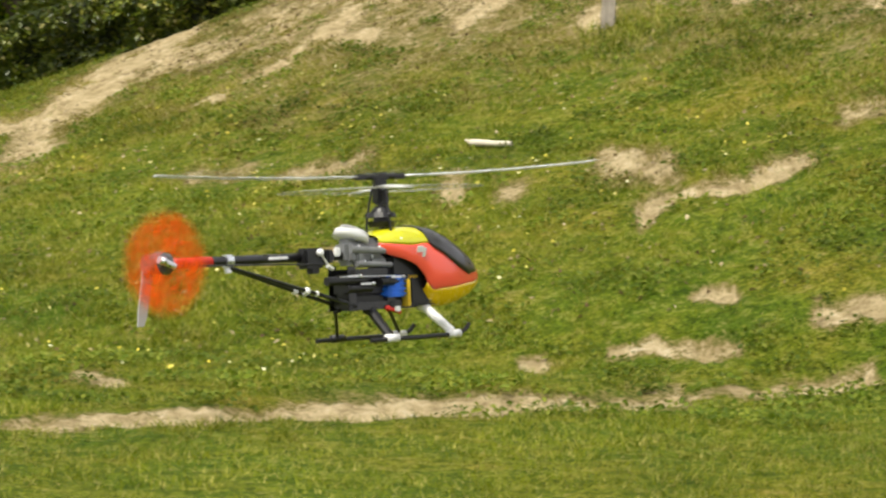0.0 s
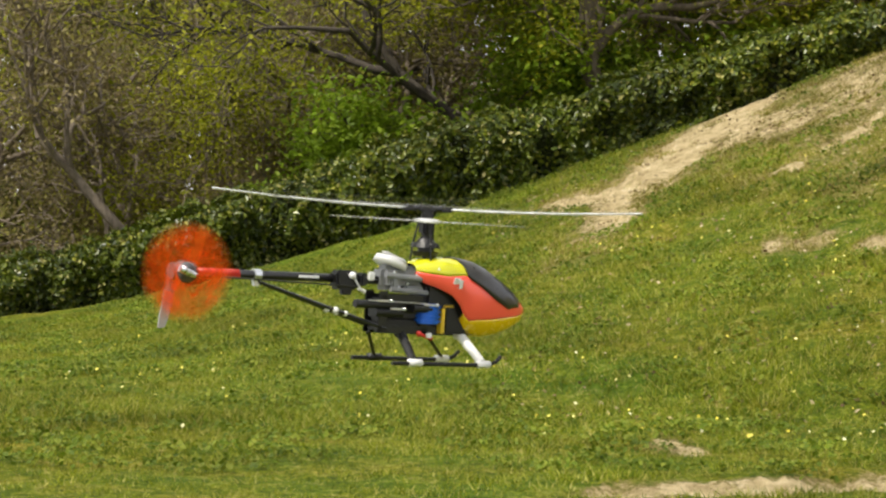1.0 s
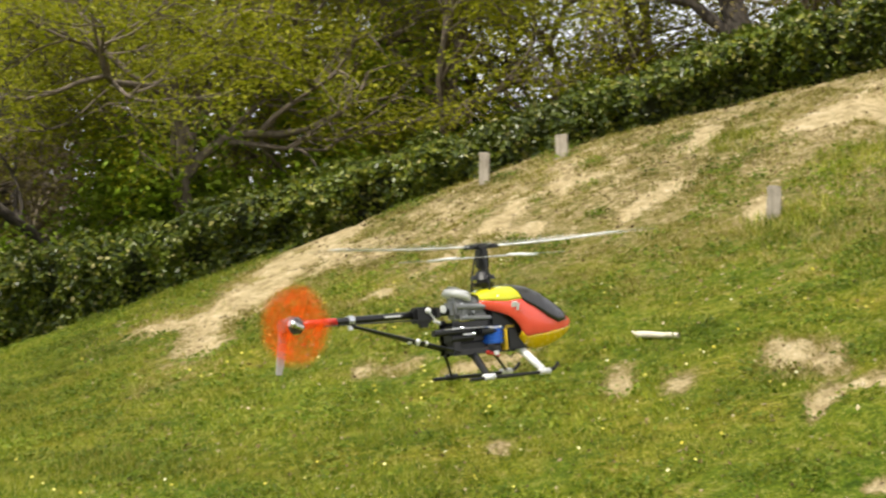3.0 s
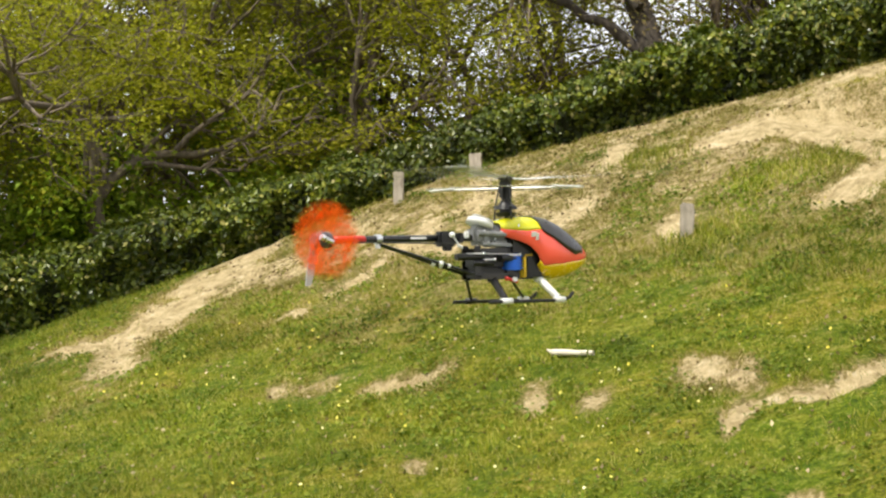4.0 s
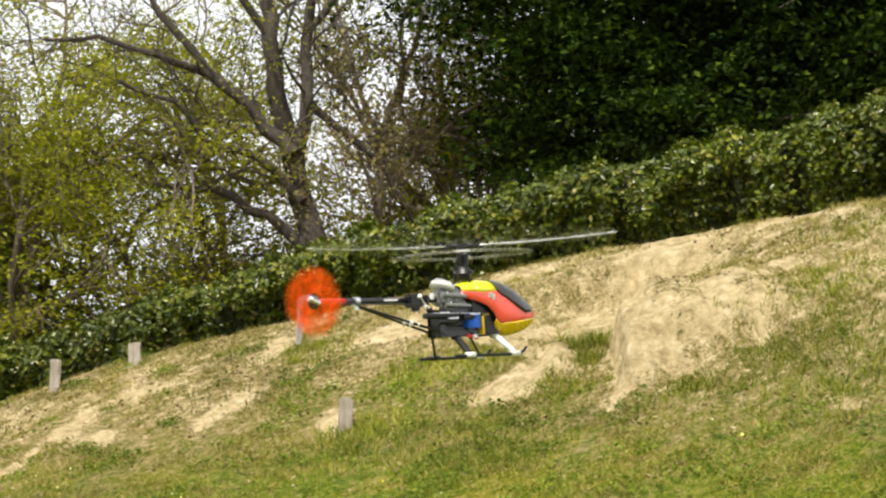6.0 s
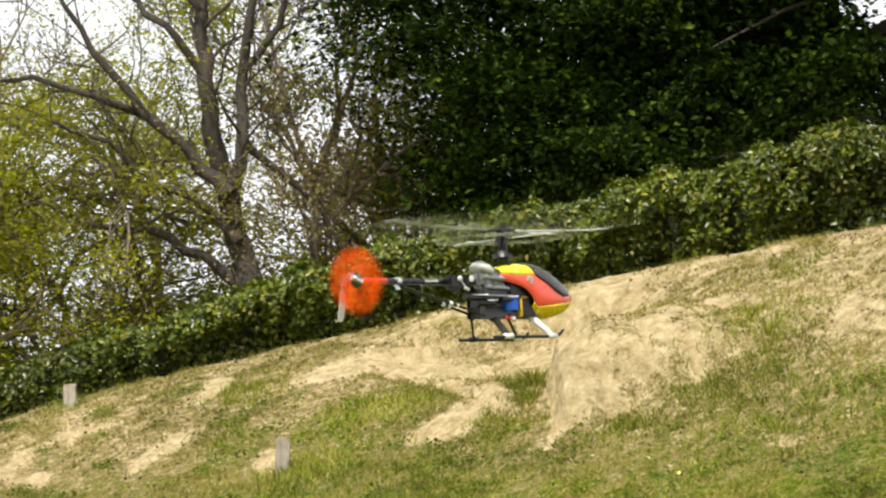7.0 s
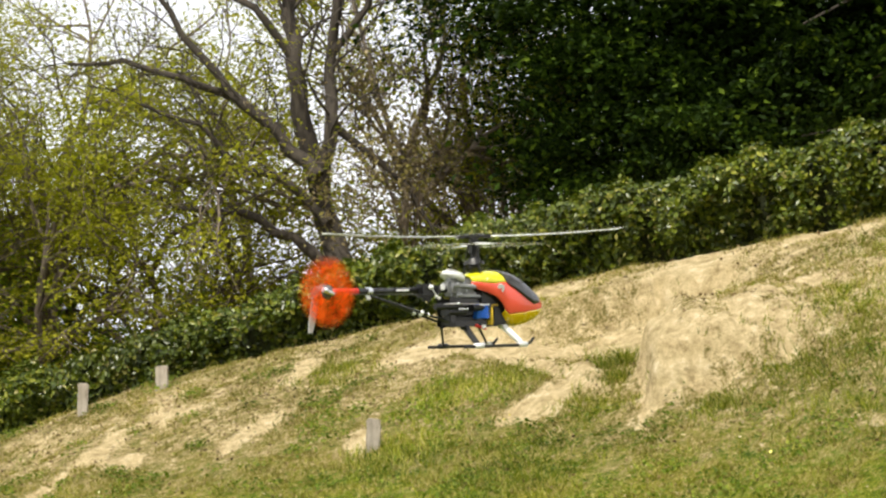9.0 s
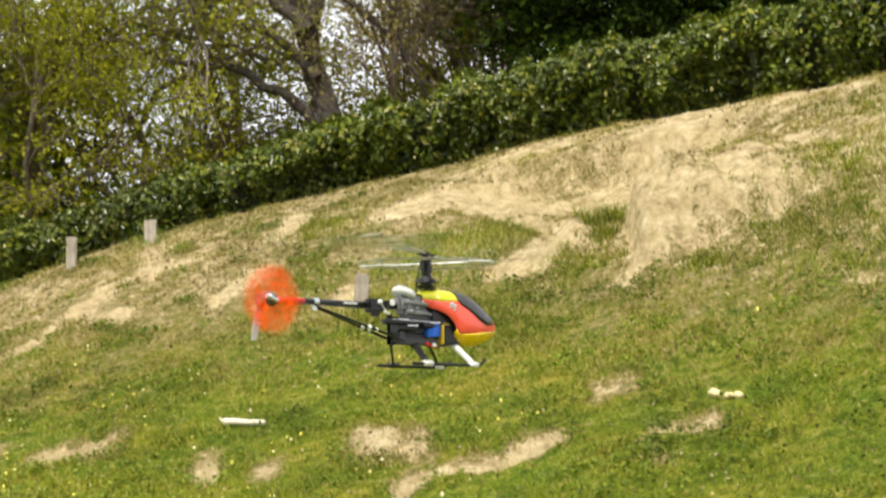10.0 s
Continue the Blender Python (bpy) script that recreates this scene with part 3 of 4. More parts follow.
def build_trees():
    green = "spreading tree with thin olive-green spring foliage behind the hedge"
    # olive-green trees in the middle
    for k, (a, d, ln, lean) in enumerate([(-9.0, 38, 3.6, 0.08), (-6.5, 40, 4.4, -0.12), (-3.8, 38.5, 4.2, 0.12), (-12.0, 43, 4.6, 0.15), (-5.0, 45, 5.0, 0.0), (-8.4, 46, 5.2, 0.1)]):
        tree("leafy_tree", green, a, d, lean, ln, 0.15, 4, OLIVE_LEAF, 11, 0.088, 311 + k if k == 0 else 11 + k, BARK_BROWN, 0.38, 0.0, 0.85, (3, 5), 0.24, 1.2, 0, 0.4)
    tree("leaning_tree", "dark leaning trunk with sparse olive foliage behind the hedge", -10.6, 38.5, -0.7, 3.4, 0.13, 4, OLIVE_LEAF, 2.0, 0.12, 31, BARK_DARK, 0.25, 0.0, 0.8, (3, 5), 0.3, 1.0, 0, 0.4)
    # bright young growth low behind the hedge
    for k, (a, d, ln) in enumerate([(-13.6, 38, 1.7), (-11.8, 39, 1.8), (-9.9, 40, 1.9), (-8.0, 39, 1.9), (-6.2, 40, 1.9), (-15.4, 37.5, 1.5), (-4.4, 40, 1.9), (-2.4, 41, 1.8), (-0.6, 41, 1.8)]):
        r = tree("green_shrub", "bright green leafy shrub behind the hedge", a, d, 0, ln, 0.05, 3, FRESH_LEAF, 13, 0.13, 41 + k, BARK_DARK, 0.4, 0.0, 1.0, (3, 5), 0.28, 0.9, 2, 0.5)
        tagged(r, category="shrub", group="shrubs behind the hedge")
    for k, (a, d, ln) in enumerate([(2.2, 39.5, 1.7), (4.2, 40, 1.8), (5.8, 39.5, 1.7), (7.0, 40, 1.9), (0.8, 41, 1.7)]):
        r = tree("olive_shrub", "dull olive-green shrub with grey twigs behind the hedge", a, d, 0, ln, 0.05, 3, OLIVE_LEAF if k % 2 else BROWN_LEAF, 11, 0.10, 241 + k, BARK_DARK, 0.4, 0.0, 1.0, (3, 5), 0.30, 0.9, 3, 0.6)
        tagged(r, category="shrub", group="shrubs behind the hedge")
    # brown budding thicket
    for k, (a, d, ln) in enumerate([(-25, 40, 2.6), (-22.4, 42, 3.0), (-18.4, 42, 3.2), (-16.4, 40, 2.8), (-14.4, 43, 3.2), (-24, 46, 3.6), (-21.0, 47, 3.8), (-17.6, 47, 4.0), (-13.4, 48, 4.0), (-27.5, 42, 3.0)]):
        tree("budding_tree", "grey-brown tree of fine bare twigs and first buds", a, d, 0.1 * math.sin(k * 2.1), ln, 0.13, 4, (BROWN_LEAF, BROWN_LEAF, OLIVE_LEAF)[k % 3], 6, 0.08, 71 + k, BARK_PALE, 0.5, 0.03, 0.9, (3, 5), 0.28, 0.3, 2)
    tree("budding_tree", "grey-brown tree with a pale leaning trunk and first buds", -19.6, 39, -0.32, 3.4, 0.12, 4, BROWN_LEAF, 3.5, 0.10, 92, BARK_PALE, 0.3, 0.02, 0.85, (3, 5), 0.28, 0.3, 1)
    # bare-branched trees against the sky
    for k, (a, d, ln, lean) in enumerate([(5.9, 39, 3.4, -0.06), (7.0, 39, 3.0, 0.02), (1.4, 44, 2.0, -0.2), (-1.0, 40, 3.0, -0.2), (6.4, 44, 3.8, 0.0)]):
        tree("bare_tree", "dark bare-branched tree with a few first leaves", a, d, lean, ln, 0.12, 4, BROWN_LEAF if k % 2 == 0 else OLIVE_LEAF, (4.5, 4.5, 5.0, 4.0, 3.5)[k], 0.075, 101 + k, BARK_BROWN, 0.35, 0.0, 0.75, (3, 5), 0.24, 0.3, 0)
    # leafier trees that close the view under the sky
    for k, (a, d, ln, lean) in enumerate([(-2.6, 41, 4.6, -0.05), (0.6, 40, 3.9, 0.0), (-4.4, 42.5, 5.0, -0.1)]):
        tree("leafy_tree", green, a, d, lean, ln, 0.13, 4, OLIVE_LEAF, 9, 0.088, 161 + k, BARK_BROWN, 0.38, 0.0, 0.8, (3, 5), 0.26, 1.2, 1, 0.4)
    for k, (a, d, ln, lean) in enumerate([(5.2, 38.5, 4.2, 0.02), (6.6, 40, 4.4, -0.04)]):
        tree("budding_tree", "brown-green budding tree of fine upright twigs", a, d, lean, ln, 0.11, 4, BROWN_LEAF if k else OLIVE_LEAF, 9, 0.085, 181 + k, BARK_PALE, 0.35, -0.02, 0.6, (3, 5), 0.24, 0.4, 2)


def crown_edge(el):
    """How far to the left the dark crowns reach, by elevation seen from the eye."""
    return np.interp(el, [7.0, 8.7, 9.8, 11.3, 14.0, 18.0], [8.5, 8.2, 7.7, 7.0, 5.4, 3.9])


def build_dark_tree(a0, d0, lo, hi, seed, lean, bough=()):
    """A great evergreen: a dark trunk, drooping boughs, and sprays of leaves in tiers."""
    rs = np.random.RandomState(seed)
    base = ground_at(a0, d0) - np.array((0, 0, 0.1))
    root = new("dark_tree")
    root.location = base
    tagged(root, "large dense dark green tree with low sweeping boughs", "tree", group="trees behind the hedge")
    g = Limbs(seed)
    stem = [np.zeros(3)]
    for k in range(8):
        stem.append(stem[-1] + np.array((lean + rs.normal(0, 0.05), rs.normal(0, 0.05), 1.0)) * 1.15)
    g.tube(stem, 0.34, 0.12, 10)
    n = 900
    a = rs.uniform(lo, hi, n)
    el = 7.2 + 10.8 * rs.rand(n)
    d = d0 + rs.uniform(-2.4, 2.6, n)
    ragged = crown_edge(el) + 1.5 * (fbm(el * 1.4, d * 0.3, 410 + seed) - 0.5)
    gap = np.hypot((a - 18.7) / 1.7, (el - 12.8) / 1.0) < 1
    floor = knots(HEDGE_TOP, a, 1) - 0.2
    ok = (a > ragged) & ~gap & (el > floor)
    centres = np.array([polar(p, q, r) for p, q, r in zip(a[ok], d[ok], el[ok])]) - base
    for k in range(0, len(centres), 14):
        c = centres[k]
        i = int(np.clip(c[2] / 1.15 + 1.2, 2, 8))
        mid = (stem[i] + c) / 2 + np.array((0, 0, 0.45))
        g.tube([stem[i], mid * 0.55 + stem[i] * 0.45 + np.array((0, 0, 0.1)), mid, (mid + c) / 2 + rs.normal(0, 0.12, 3), c], 0.07, 0.015, 5)
    if bough:
        line = [np.array(polar(*p)) - base for p in bough]
        g.tube(line, 0.14, 0.05, 8)
        for p in line[1:]:
            for k in range(3):
                g.grow(p, (rs.normal(0, 0.6), rs.normal(0, 0.3), 0.5), 0.9, 0.025, 1, 0.4)
    raw("trunk", g.v, g.f, BARK_DARK, root)
    per = 230
    tilt = rs.normal(0, 0.3, (len(centres), 2))
    size = rs.uniform(0.6, 1.35, len(centres))
    ctr, out = [], []
    for c, (tx, ty), sz in zip(centres, tilt, size):
        p = rs.normal(0, 1, (per, 3)) * np.array((0.52, 0.52, 0.11)) * sz
        p[:, 2] += tx * p[:, 0] + ty * p[:, 1] - 0.18 * (p[:, 0] ** 2 + p[:, 1] ** 2) / sz
        ctr.append(p + c)
        out.append(np.tile((-tx, -ty, 1.1), (per, 1)))
    ctr, out = np.concatenate(ctr), np.concatenate(out)
    seen = ctr + base
    az, up = np.degrees(np.arctan2(seen[:, 0], seen[:, 1])), np.degrees(np.arctan2(seen[:, 2] - EYE, np.hypot(seen[:, 0], seen[:, 1])))
    clear = (np.hypot((az - 18.7) / 1.5, (up - 12.8) / 0.8) > 0.25 + 0.9 * fbm(az * 3, up * 3, 440)) | (rs.rand(len(az)) < 0.2)
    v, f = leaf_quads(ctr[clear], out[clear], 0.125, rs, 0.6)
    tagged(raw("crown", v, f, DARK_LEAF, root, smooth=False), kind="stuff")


def build_old_tree():
    """The big bare tree against the sky: two leaning stems and long wide limbs."""
    a, d = 3.75, 37.0
    base = ground_at(a, d) - np.array((0, 0, 0.1))
    root = new("old_bare_tree")
    root.location = base
    tagged(root, "large bare tree with long dark spreading limbs against the sky", "tree", group="trees behind the hedge")
    g = Limbs(222)
    rs = np.random.RandomState(5)
    # limbs: base and tip radius, then across and up from the foot, in metres
    limbs = [
        (0.250, 0.156, [(0.0, 0.0), (-0.25, 2.2), (-0.50, 3.1), (-0.80, 4.3)]),
        (0.156, 0.065, [(-0.80, 4.3), (-1.00, 5.4), (-1.05, 6.5), (-1.15, 7.8), (-1.1, 9.4)]),
        (0.125, 0.052, [(-0.55, 3.4), (-0.42, 4.5), (-0.40, 5.6), (-0.25, 6.8), (0.05, 8.6)]),
        (0.125, 0.033, [(-0.62, 3.6), (-1.20, 4.3), (-1.95, 4.9), (-2.7, 5.8), (-3.3, 6.8)]),
        (0.069, 0.026, [(-1.95, 4.9), (-2.7, 5.1), (-3.6, 5.4), (-4.4, 5.3)]),
        (0.088, 0.026, [(-0.45, 2.9), (-1.15, 3.6), (-1.9, 3.8), (-2.4, 4.4), (-3.3, 4.7)]),
        (0.106, 0.026, [(-0.20, 2.1), (-0.95, 2.7), (-1.8, 3.1), (-2.7, 3.1), (-3.5, 3.5)]),
        (0.075, 0.026, [(-0.98, 5.4), (-1.6, 6.2), (-2.3, 6.8), (-2.6, 8.0)]),
        (0.062, 0.026, [(-1.05, 6.5), (-1.6, 7.3), (-1.8, 8.6)]),
        (0.069, 0.026, [(-0.40, 5.6), (0.15, 6.3), (0.5, 7.4), (0.9, 8.8)]),
        (0.075, 0.026, [(-0.42, 4.5), (0.2, 4.0), (0.8, 3.5), (1.3, 2.6)]),
    ]
    for r0, r1, pts in limbs:
        line = [np.array((x, rs.normal(0, 0.12), z)) for x, z in pts]
        fine = []
        for p, q in zip(line, line[1:]):
            fine += [p + (q - p) * t + rs.normal(0, 0.035, 3) * (t > 0) for t in (0, 0.34, 0.67)]
        fine.append(line[-1])
        g.tube(fine, r0, r1, 8)
        for k in range(2, len(fine)):
            way = fine[k] - fine[k - 1]
            way = way / np.linalg.norm(way) + rs.normal(0, 0.65, 3) + np.array((0, 0, 0.25))
            if r0 < 0.2:
                g.grow(fine[k], way / np.linalg.norm(way), rs.uniform(0.8, 1.6), max(0.012, r1 * 0.5), 2, 0.4, -0.02, 0.7, (2, 4), 0.6)
    raw("trunk", g.v, g.f, BARK_DARK, root)
    tips = np.array(g.tips)
    ctr = tips[rs.randint(0, len(tips), 1200)] + rs.normal(0, 0.08, (1200, 3))
    v, f = leaf_quads(ctr, np.tile((0, 0, 0.4), (1200, 1)), 0.05, rs)
    tagged(raw("crown", v, f, BROWN_LEAF, root, smooth=False), kind="stuff")


build_old_tree()
build_trees()
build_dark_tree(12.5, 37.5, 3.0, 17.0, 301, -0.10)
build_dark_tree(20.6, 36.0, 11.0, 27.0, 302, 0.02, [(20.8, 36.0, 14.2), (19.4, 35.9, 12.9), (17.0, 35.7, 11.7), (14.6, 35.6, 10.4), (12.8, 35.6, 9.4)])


def build_far_wood():
    """The wood that goes on behind: one irregular mass of foliage."""
    rs = np.random.RandomState(77)
    n = 72000
    a = rs.uniform(-34, -3.5, n)
    d = rs.uniform(50, 62, n)
    top = 11.6 - 0.12 * np.clip(a + 22, 0, 30) + 2.2 * (fbm(a * 0.35, a * 0 + 3, 200) - 0.5)
    el = rs.uniform(-4.5, 1, n)
    el = -4.0 + (top + 4.0) * rs.rand(n) ** 0.9
    keep = fbm(a * 0.9, el * 0.9, 210) > 0.32 + 0.035 * np.clip(el - 4, 0, 8)
    a, d, el = a[keep], d[keep], el[keep]
    ctr = np.stack([d * np.sin(np.radians(a)), d * np.cos(np.radians(a)), EYE + d * np.tan(np.radians(el))], 1)
    v, f = leaf_quads(ctr, np.tile((0, -0.4, 0.6), (len(a), 1)), 0.34, rs)
    m = 26000
    a2, d2, rise = rs.uniform(-36, -12.5, m), rs.uniform(62, 70, m), rs.rand(m)
    el2 = -4.5 + (15.5 - 0.32 * np.clip(a2 + 15, 0, 10)) * rise
    more = np.stack([d2 * np.sin(np.radians(a2)), d2 * np.cos(np.radians(a2)), EYE + d2 * np.tan(np.radians(el2))], 1)
    v2, f2 = leaf_quads(more, np.tile((0, -0.4, 0.6), (m, 1)), 0.55, rs)
    v, f = np.concatenate([v, v2]), np.concatenate([f, f2 + len(v)])
    tagged(raw("far_wood", v, f, WOOD_LEAF, None, smooth=False), "dim mixed woodland foliage further back", "woodland", kind="stuff")


WOOD_LEAF = leafy("woodland_leaves", [(0.0, (0.08, 0.085, 0.015)), (0.5, (0.17, 0.155, 0.05)), (1.0, (0.23, 0.26, 0.035))], 0.7, 0.4, 0.15)
build_far_wood()


# ---- posts, stick and small things on the slope ----
def build_post(a, d, tall, thick, lean, seed):
    rs = np.random.RandomState(seed)
    root = new("wooden_post")
    at = ground_at(a, d)
    root.matrix_world = pose(at[0], at[1], at[2], lean, lean * 0.6, rs.uniform(-20, 20) - a)
    bm = bmesh.new()
    ret = bmesh.ops.create_cube(bm, size=1)
    bmesh.ops.scale(bm, vec=(thick, thick * 0.8, tall + 0.12), verts=bm.verts)
    bmesh.ops.translate(bm, vec=(0, 0, (tall - 0.12) / 2), verts=bm.verts)
    bmesh.ops.bevel(bm, geom=list(bm.edges), offset=0.014, segments=2, affect="EDGES")
    bmesh.ops.subdivide_edges(bm, edges=[e for e in bm.edges if e.calc_length() > 0.2], cuts=4)
    for v in bm.verts:
        v.co += Vector(rs.normal(0, 0.004, 3))
    part("post", bm, WOOD_POST, root)
    return tagged(root, "short weathered grey wooden post in the turf", "post", group="posts on the slope")


build_post(-2.63, 30.9, 0.40, 0.13, 1, 1)
build_post(-0.80, 30.85, 0.30, 0.16, -2, 2)
build_post(4.12, 24.6, 0.32, 0.14, 2, 3)


def build_stick():
    rs = np.random.RandomState(3)
    g = Limbs(9)
    x0, x1 = np.array([0.36, 21.45]), np.array([0.71, 21.20])
    pts = []
    for t in np.linspace(0, 1, 9):
        x, y = x0 + (x1 - x0) * t
        pts.append(np.array([x, y, float(height(np.array([x]), np.array([y]))[0]) + 0.045 + 0.005 * math.sin(t * 7)]))
    g.tube(pts, 0.034, 0.022, 8)
    g.tube([pts[0], pts[0] + np.array([-0.05, 0.02, 0.03])], 0.02, 0.008, 6)
    ob = raw("branch", g.v, g.f, PALE_WOOD)
    tagged(ob, "pale barkless piece of branch lying in the grass", "branch")


PALE_WOOD = plain("bleached_wood", (0.56, 0.51, 0.40), 0.7, 0, 40, 0.15)
build_stick()


def build_stones():
    for k, (a, d, s) in enumerate([(12.39, 19.55, 0.055), (12.72, 19.45, 0.040), (12.95, 19.40, 0.042)]):
        rs = np.random.RandomState(20 + k)
        bm = bmesh.new()
        bmesh.ops.create_icosphere(bm, subdivisions=3, radius=s)
        for v in bm.verts:
            v.co *= 1 + 0.25 * noise.noise(v.co * 18 + Vector((k * 3, 0, 0)))
            v.co.z *= 0.75
        me = bpy.data.meshes.new("stone")
        bm.to_mesh(me)
        bm.free()
        me.materials.append(PALE_STONE)
        me.polygons.foreach_set("use_smooth", np.ones(len(me.polygons), dtype=bool))
        ob = new("stone", me)
        at = ground_at(a, d)
        ob.location = at + np.array((0, 0, s * 0.45))
        tagged(ob, "small pale rounded stone in the grass", "stone", group="stones in the grass")


PALE_STONE = plain("pale_stone", (0.58, 0.50, 0.26), 0.8, 0, 50, 0.2)
build_stones()


def build_flowers():
    rs = np.random.RandomState(33)
    n = 1200
    a, r = rs.uniform(-22, 20, n), np.sqrt(rs.uniform(15.5 ** 2, 29 ** 2, n))
    x, y = r * np.sin(np.radians(a)), r * np.cos(np.radians(a))
    keep = (fbm(x * 0.55, y * 0.55, 300, 3) > 0.54) & (bareness(x, y) < 0.3)
    x, y = x[keep], y[keep]
    z = height(x, y) + rs.uniform(0.05, 0.11, len(x))
    v, f = leaf_quads(np.stack([x, y, z], 1), np.tile((0, -0.6, 0.8), (len(x), 1)), 0.028, rs, 0.9)
    tagged(raw("wild_flowers", v, f, YELLOW, None, False), "tiny yellow wild flowers dotted over the slope", "flowers", kind="stuff")


YELLOW = leafy("yellow_petals", [(0.0, (0.75, 0.62, 0.06)), (0.6, (0.80, 0.72, 0.15)), (1.0, (0.85, 0.82, 0.55))], 0.6, 0.3, 0.3)
build_flowers()


# ---- the model helicopter; its own space: x forward, y to its left, z up from the rotor head ----
CARBON = plain("black_carbon", (0.009, 0.009, 0.010), 0.3, 0.0, 300, 0.3, 0.3)
BLACK_PLASTIC = plain("black_plastic", (0.008, 0.008, 0.009), 0.38, 0.0, 300, 0.3)
GREY_PLASTIC = plain("grey_plastic", (0.24, 0.245, 0.25), 0.35, 0.0, 200, 0.35)
TAIL_GREY = plain("scuffed_gearbox", (0.10, 0.105, 0.11), 0.5, 0.0, 200, 0.4)
SILVER = plain("bare_aluminium", (0.72, 0.74, 0.76), 0.28, 1.0, 200, 0.15)
WHITE = plain("white_plastic", (0.80, 0.80, 0.79), 0.4, 0.0, 200, 0.06)
RED_TUBE = plain("red_boom_tape", (0.62, 0.03, 0.02), 0.35, 0.0, 200, 0.15)
BLUE = plain("blue_anodised", (0.02, 0.15, 0.70), 0.3, 0.3, 300, 0.2)
YELLOW_TAPE = plain("yellow_tape", (0.80, 0.55, 0.04), 0.5, 0.0, 200, 0.1)
CANOPY_LIME = plain("lime_yellow_gelcoat", (0.62, 0.62, 0.015), 0.22, 0.0, 120, 0.06, 0.6)
CANOPY_RED = plain("fluorescent_red_gelcoat", (0.97, 0.11, 0.065), 0.22, 0.0, 120, 0.05, 0.6)
CANOPY_GOLD = plain("golden_yellow_gelcoat", (0.80, 0.52, 0.005), 0.25, 0.0, 120, 0.06, 0.6)
SMOKED = plain("smoked_windscreen", (0.03, 0.028, 0.028), 0.3, 0.0, 120, 0.2, 0.4)
BLADE_GREY = plain("pale_rotor_blade", (0.80, 0.81, 0.80), 0.3, 0.0, 80, 0.1, 0.3)


FIN_GREY = plain("smoky_fin_plastic", (0.40, 0.40, 0.39), 0.4, 0.0, 80, 0.1)


def swept(name, color, alpha, rim=0.0):
    """The film of colour that fast blades leave in the air: thin, streaked and see-through."""
    m, n, l, p = nodes_of(name)
    co = n.new("ShaderNodeTexCoord").outputs["Object"]
    f = noisy(n, l, 34, 6, 0.75, co)
    r = n.new("ShaderNodeMapRange")
    r.inputs["From Min"].default_value, r.inputs["From Max"].default_value = 0.32, 0.66
    r.inputs["To Min"].default_value, r.inputs["To Max"].default_value = alpha * 0.2, min(1, alpha * 1.6)
    l.new(f.outputs["Fac"], r.inputs["Value"])
    alpha_out = r.outputs["Result"]
    if rim:
        away = n.new("ShaderNodeVectorMath")
        away.operation = "LENGTH"
        l.new(co, away.inputs[0])
        fade = n.new("ShaderNodeMapRange")
        fade.interpolation_type = "SMOOTHSTEP"
        fade.inputs["From Min"].default_value, fade.inputs["From Max"].default_value = rim * 0.62, rim
        fade.inputs["To Min"].default_value, fade.inputs["To Max"].default_value = 1.0, 0.0
        l.new(away.outputs["Value"], fade.inputs["Value"])
        thin = n.new("ShaderNodeMath")
        thin.operation = "MULTIPLY"
        l.new(alpha_out, thin.inputs[0])
        l.new(fade.outputs["Result"], thin.inputs[1])
        alpha_out = thin.outputs["Value"]
    l.new(alpha_out, p.inputs["Alpha"])
    l.new(mix(n, l, f.outputs["Fac"], tuple(v * 0.8 for v in color), color), p.inputs["Base Color"])
    p.inputs["Roughness"].default_value = 0.6
    p.inputs["Specular IOR Level"].default_value = 0.0
    return m


TAIL_SWEEP = swept("orange_tail_sweep", (1.0, 0.12, 0.008), 0.40, 0.082)
TAIL_EDGE = swept("orange_tail_sweep_thin", (1.0, 0.17, 0.015), 0.34, 0.082)
MAIN_SWEEP = swept("grey_rotor_sweep", (0.62, 0.62, 0.60), 0.06)
BLADE_BLUR = swept("pale_blade_blur", (0.85, 0.86, 0.85), 0.62)
BLADE_FAN = swept("pale_blade_smear", (0.75, 0.76, 0.75), 0.13)
FLYBAR_SWEEP = swept("grey_flybar_sweep", (0.8, 0.8, 0.78), 0.26)


def box(bm, size, at, bevel=0.003, turn=None):
    ret = bmesh.ops.create_cube(bm, size=1)
    vs = ret["verts"]
    bmesh.ops.scale(bm, vec=size, verts=vs)
    if bevel:
        es = list({e for v in vs for e in v.link_edges})
        out = bmesh.ops.bevel(bm, geom=es, offset=bevel, segments=2, affect="EDGES")
        vs = list({v for f in out["faces"] for v in f.verts} | {v for v in vs if v.is_valid})
    if turn:
        bmesh.ops.rotate(bm, cent=(0, 0, 0), matrix=Euler([radians(t) for t in turn]).to_matrix(), verts=vs)
    bmesh.ops.translate(bm, vec=at, verts=vs)
    return vs


def rod(bm, p, q, r, r2=None, sides=12):
    p, q = Vector(p), Vector(q)
    m = Matrix.Translation((p + q) / 2) @ (q - p).to_track_quat("Z", "Y").to_matrix().to_4x4()
    bmesh.ops.create_cone(bm, cap_ends=True, segments=sides, radius1=r, radius2=r if r2 is None else r2, depth=(q - p).length, matrix=m)


def ball(bm, at, r):
    bmesh.ops.create_uvsphere(bm, u_segments=12, v_segments=8, radius=r, matrix=Matrix.Translation(at))


def shade(ob):
    me = ob.data
    me.polygons.foreach_set("use_smooth", np.ones(len(me.polygons), dtype=bool))
    me.update()
    return ob


def built(name, material, parent, makers, label="", smooth=False):
    bm = bmesh.new()
    for make, *args in makers:
        make(bm, *args)
    ob = part(name, bm, material, parent, label)
    return shade(ob) if smooth else ob


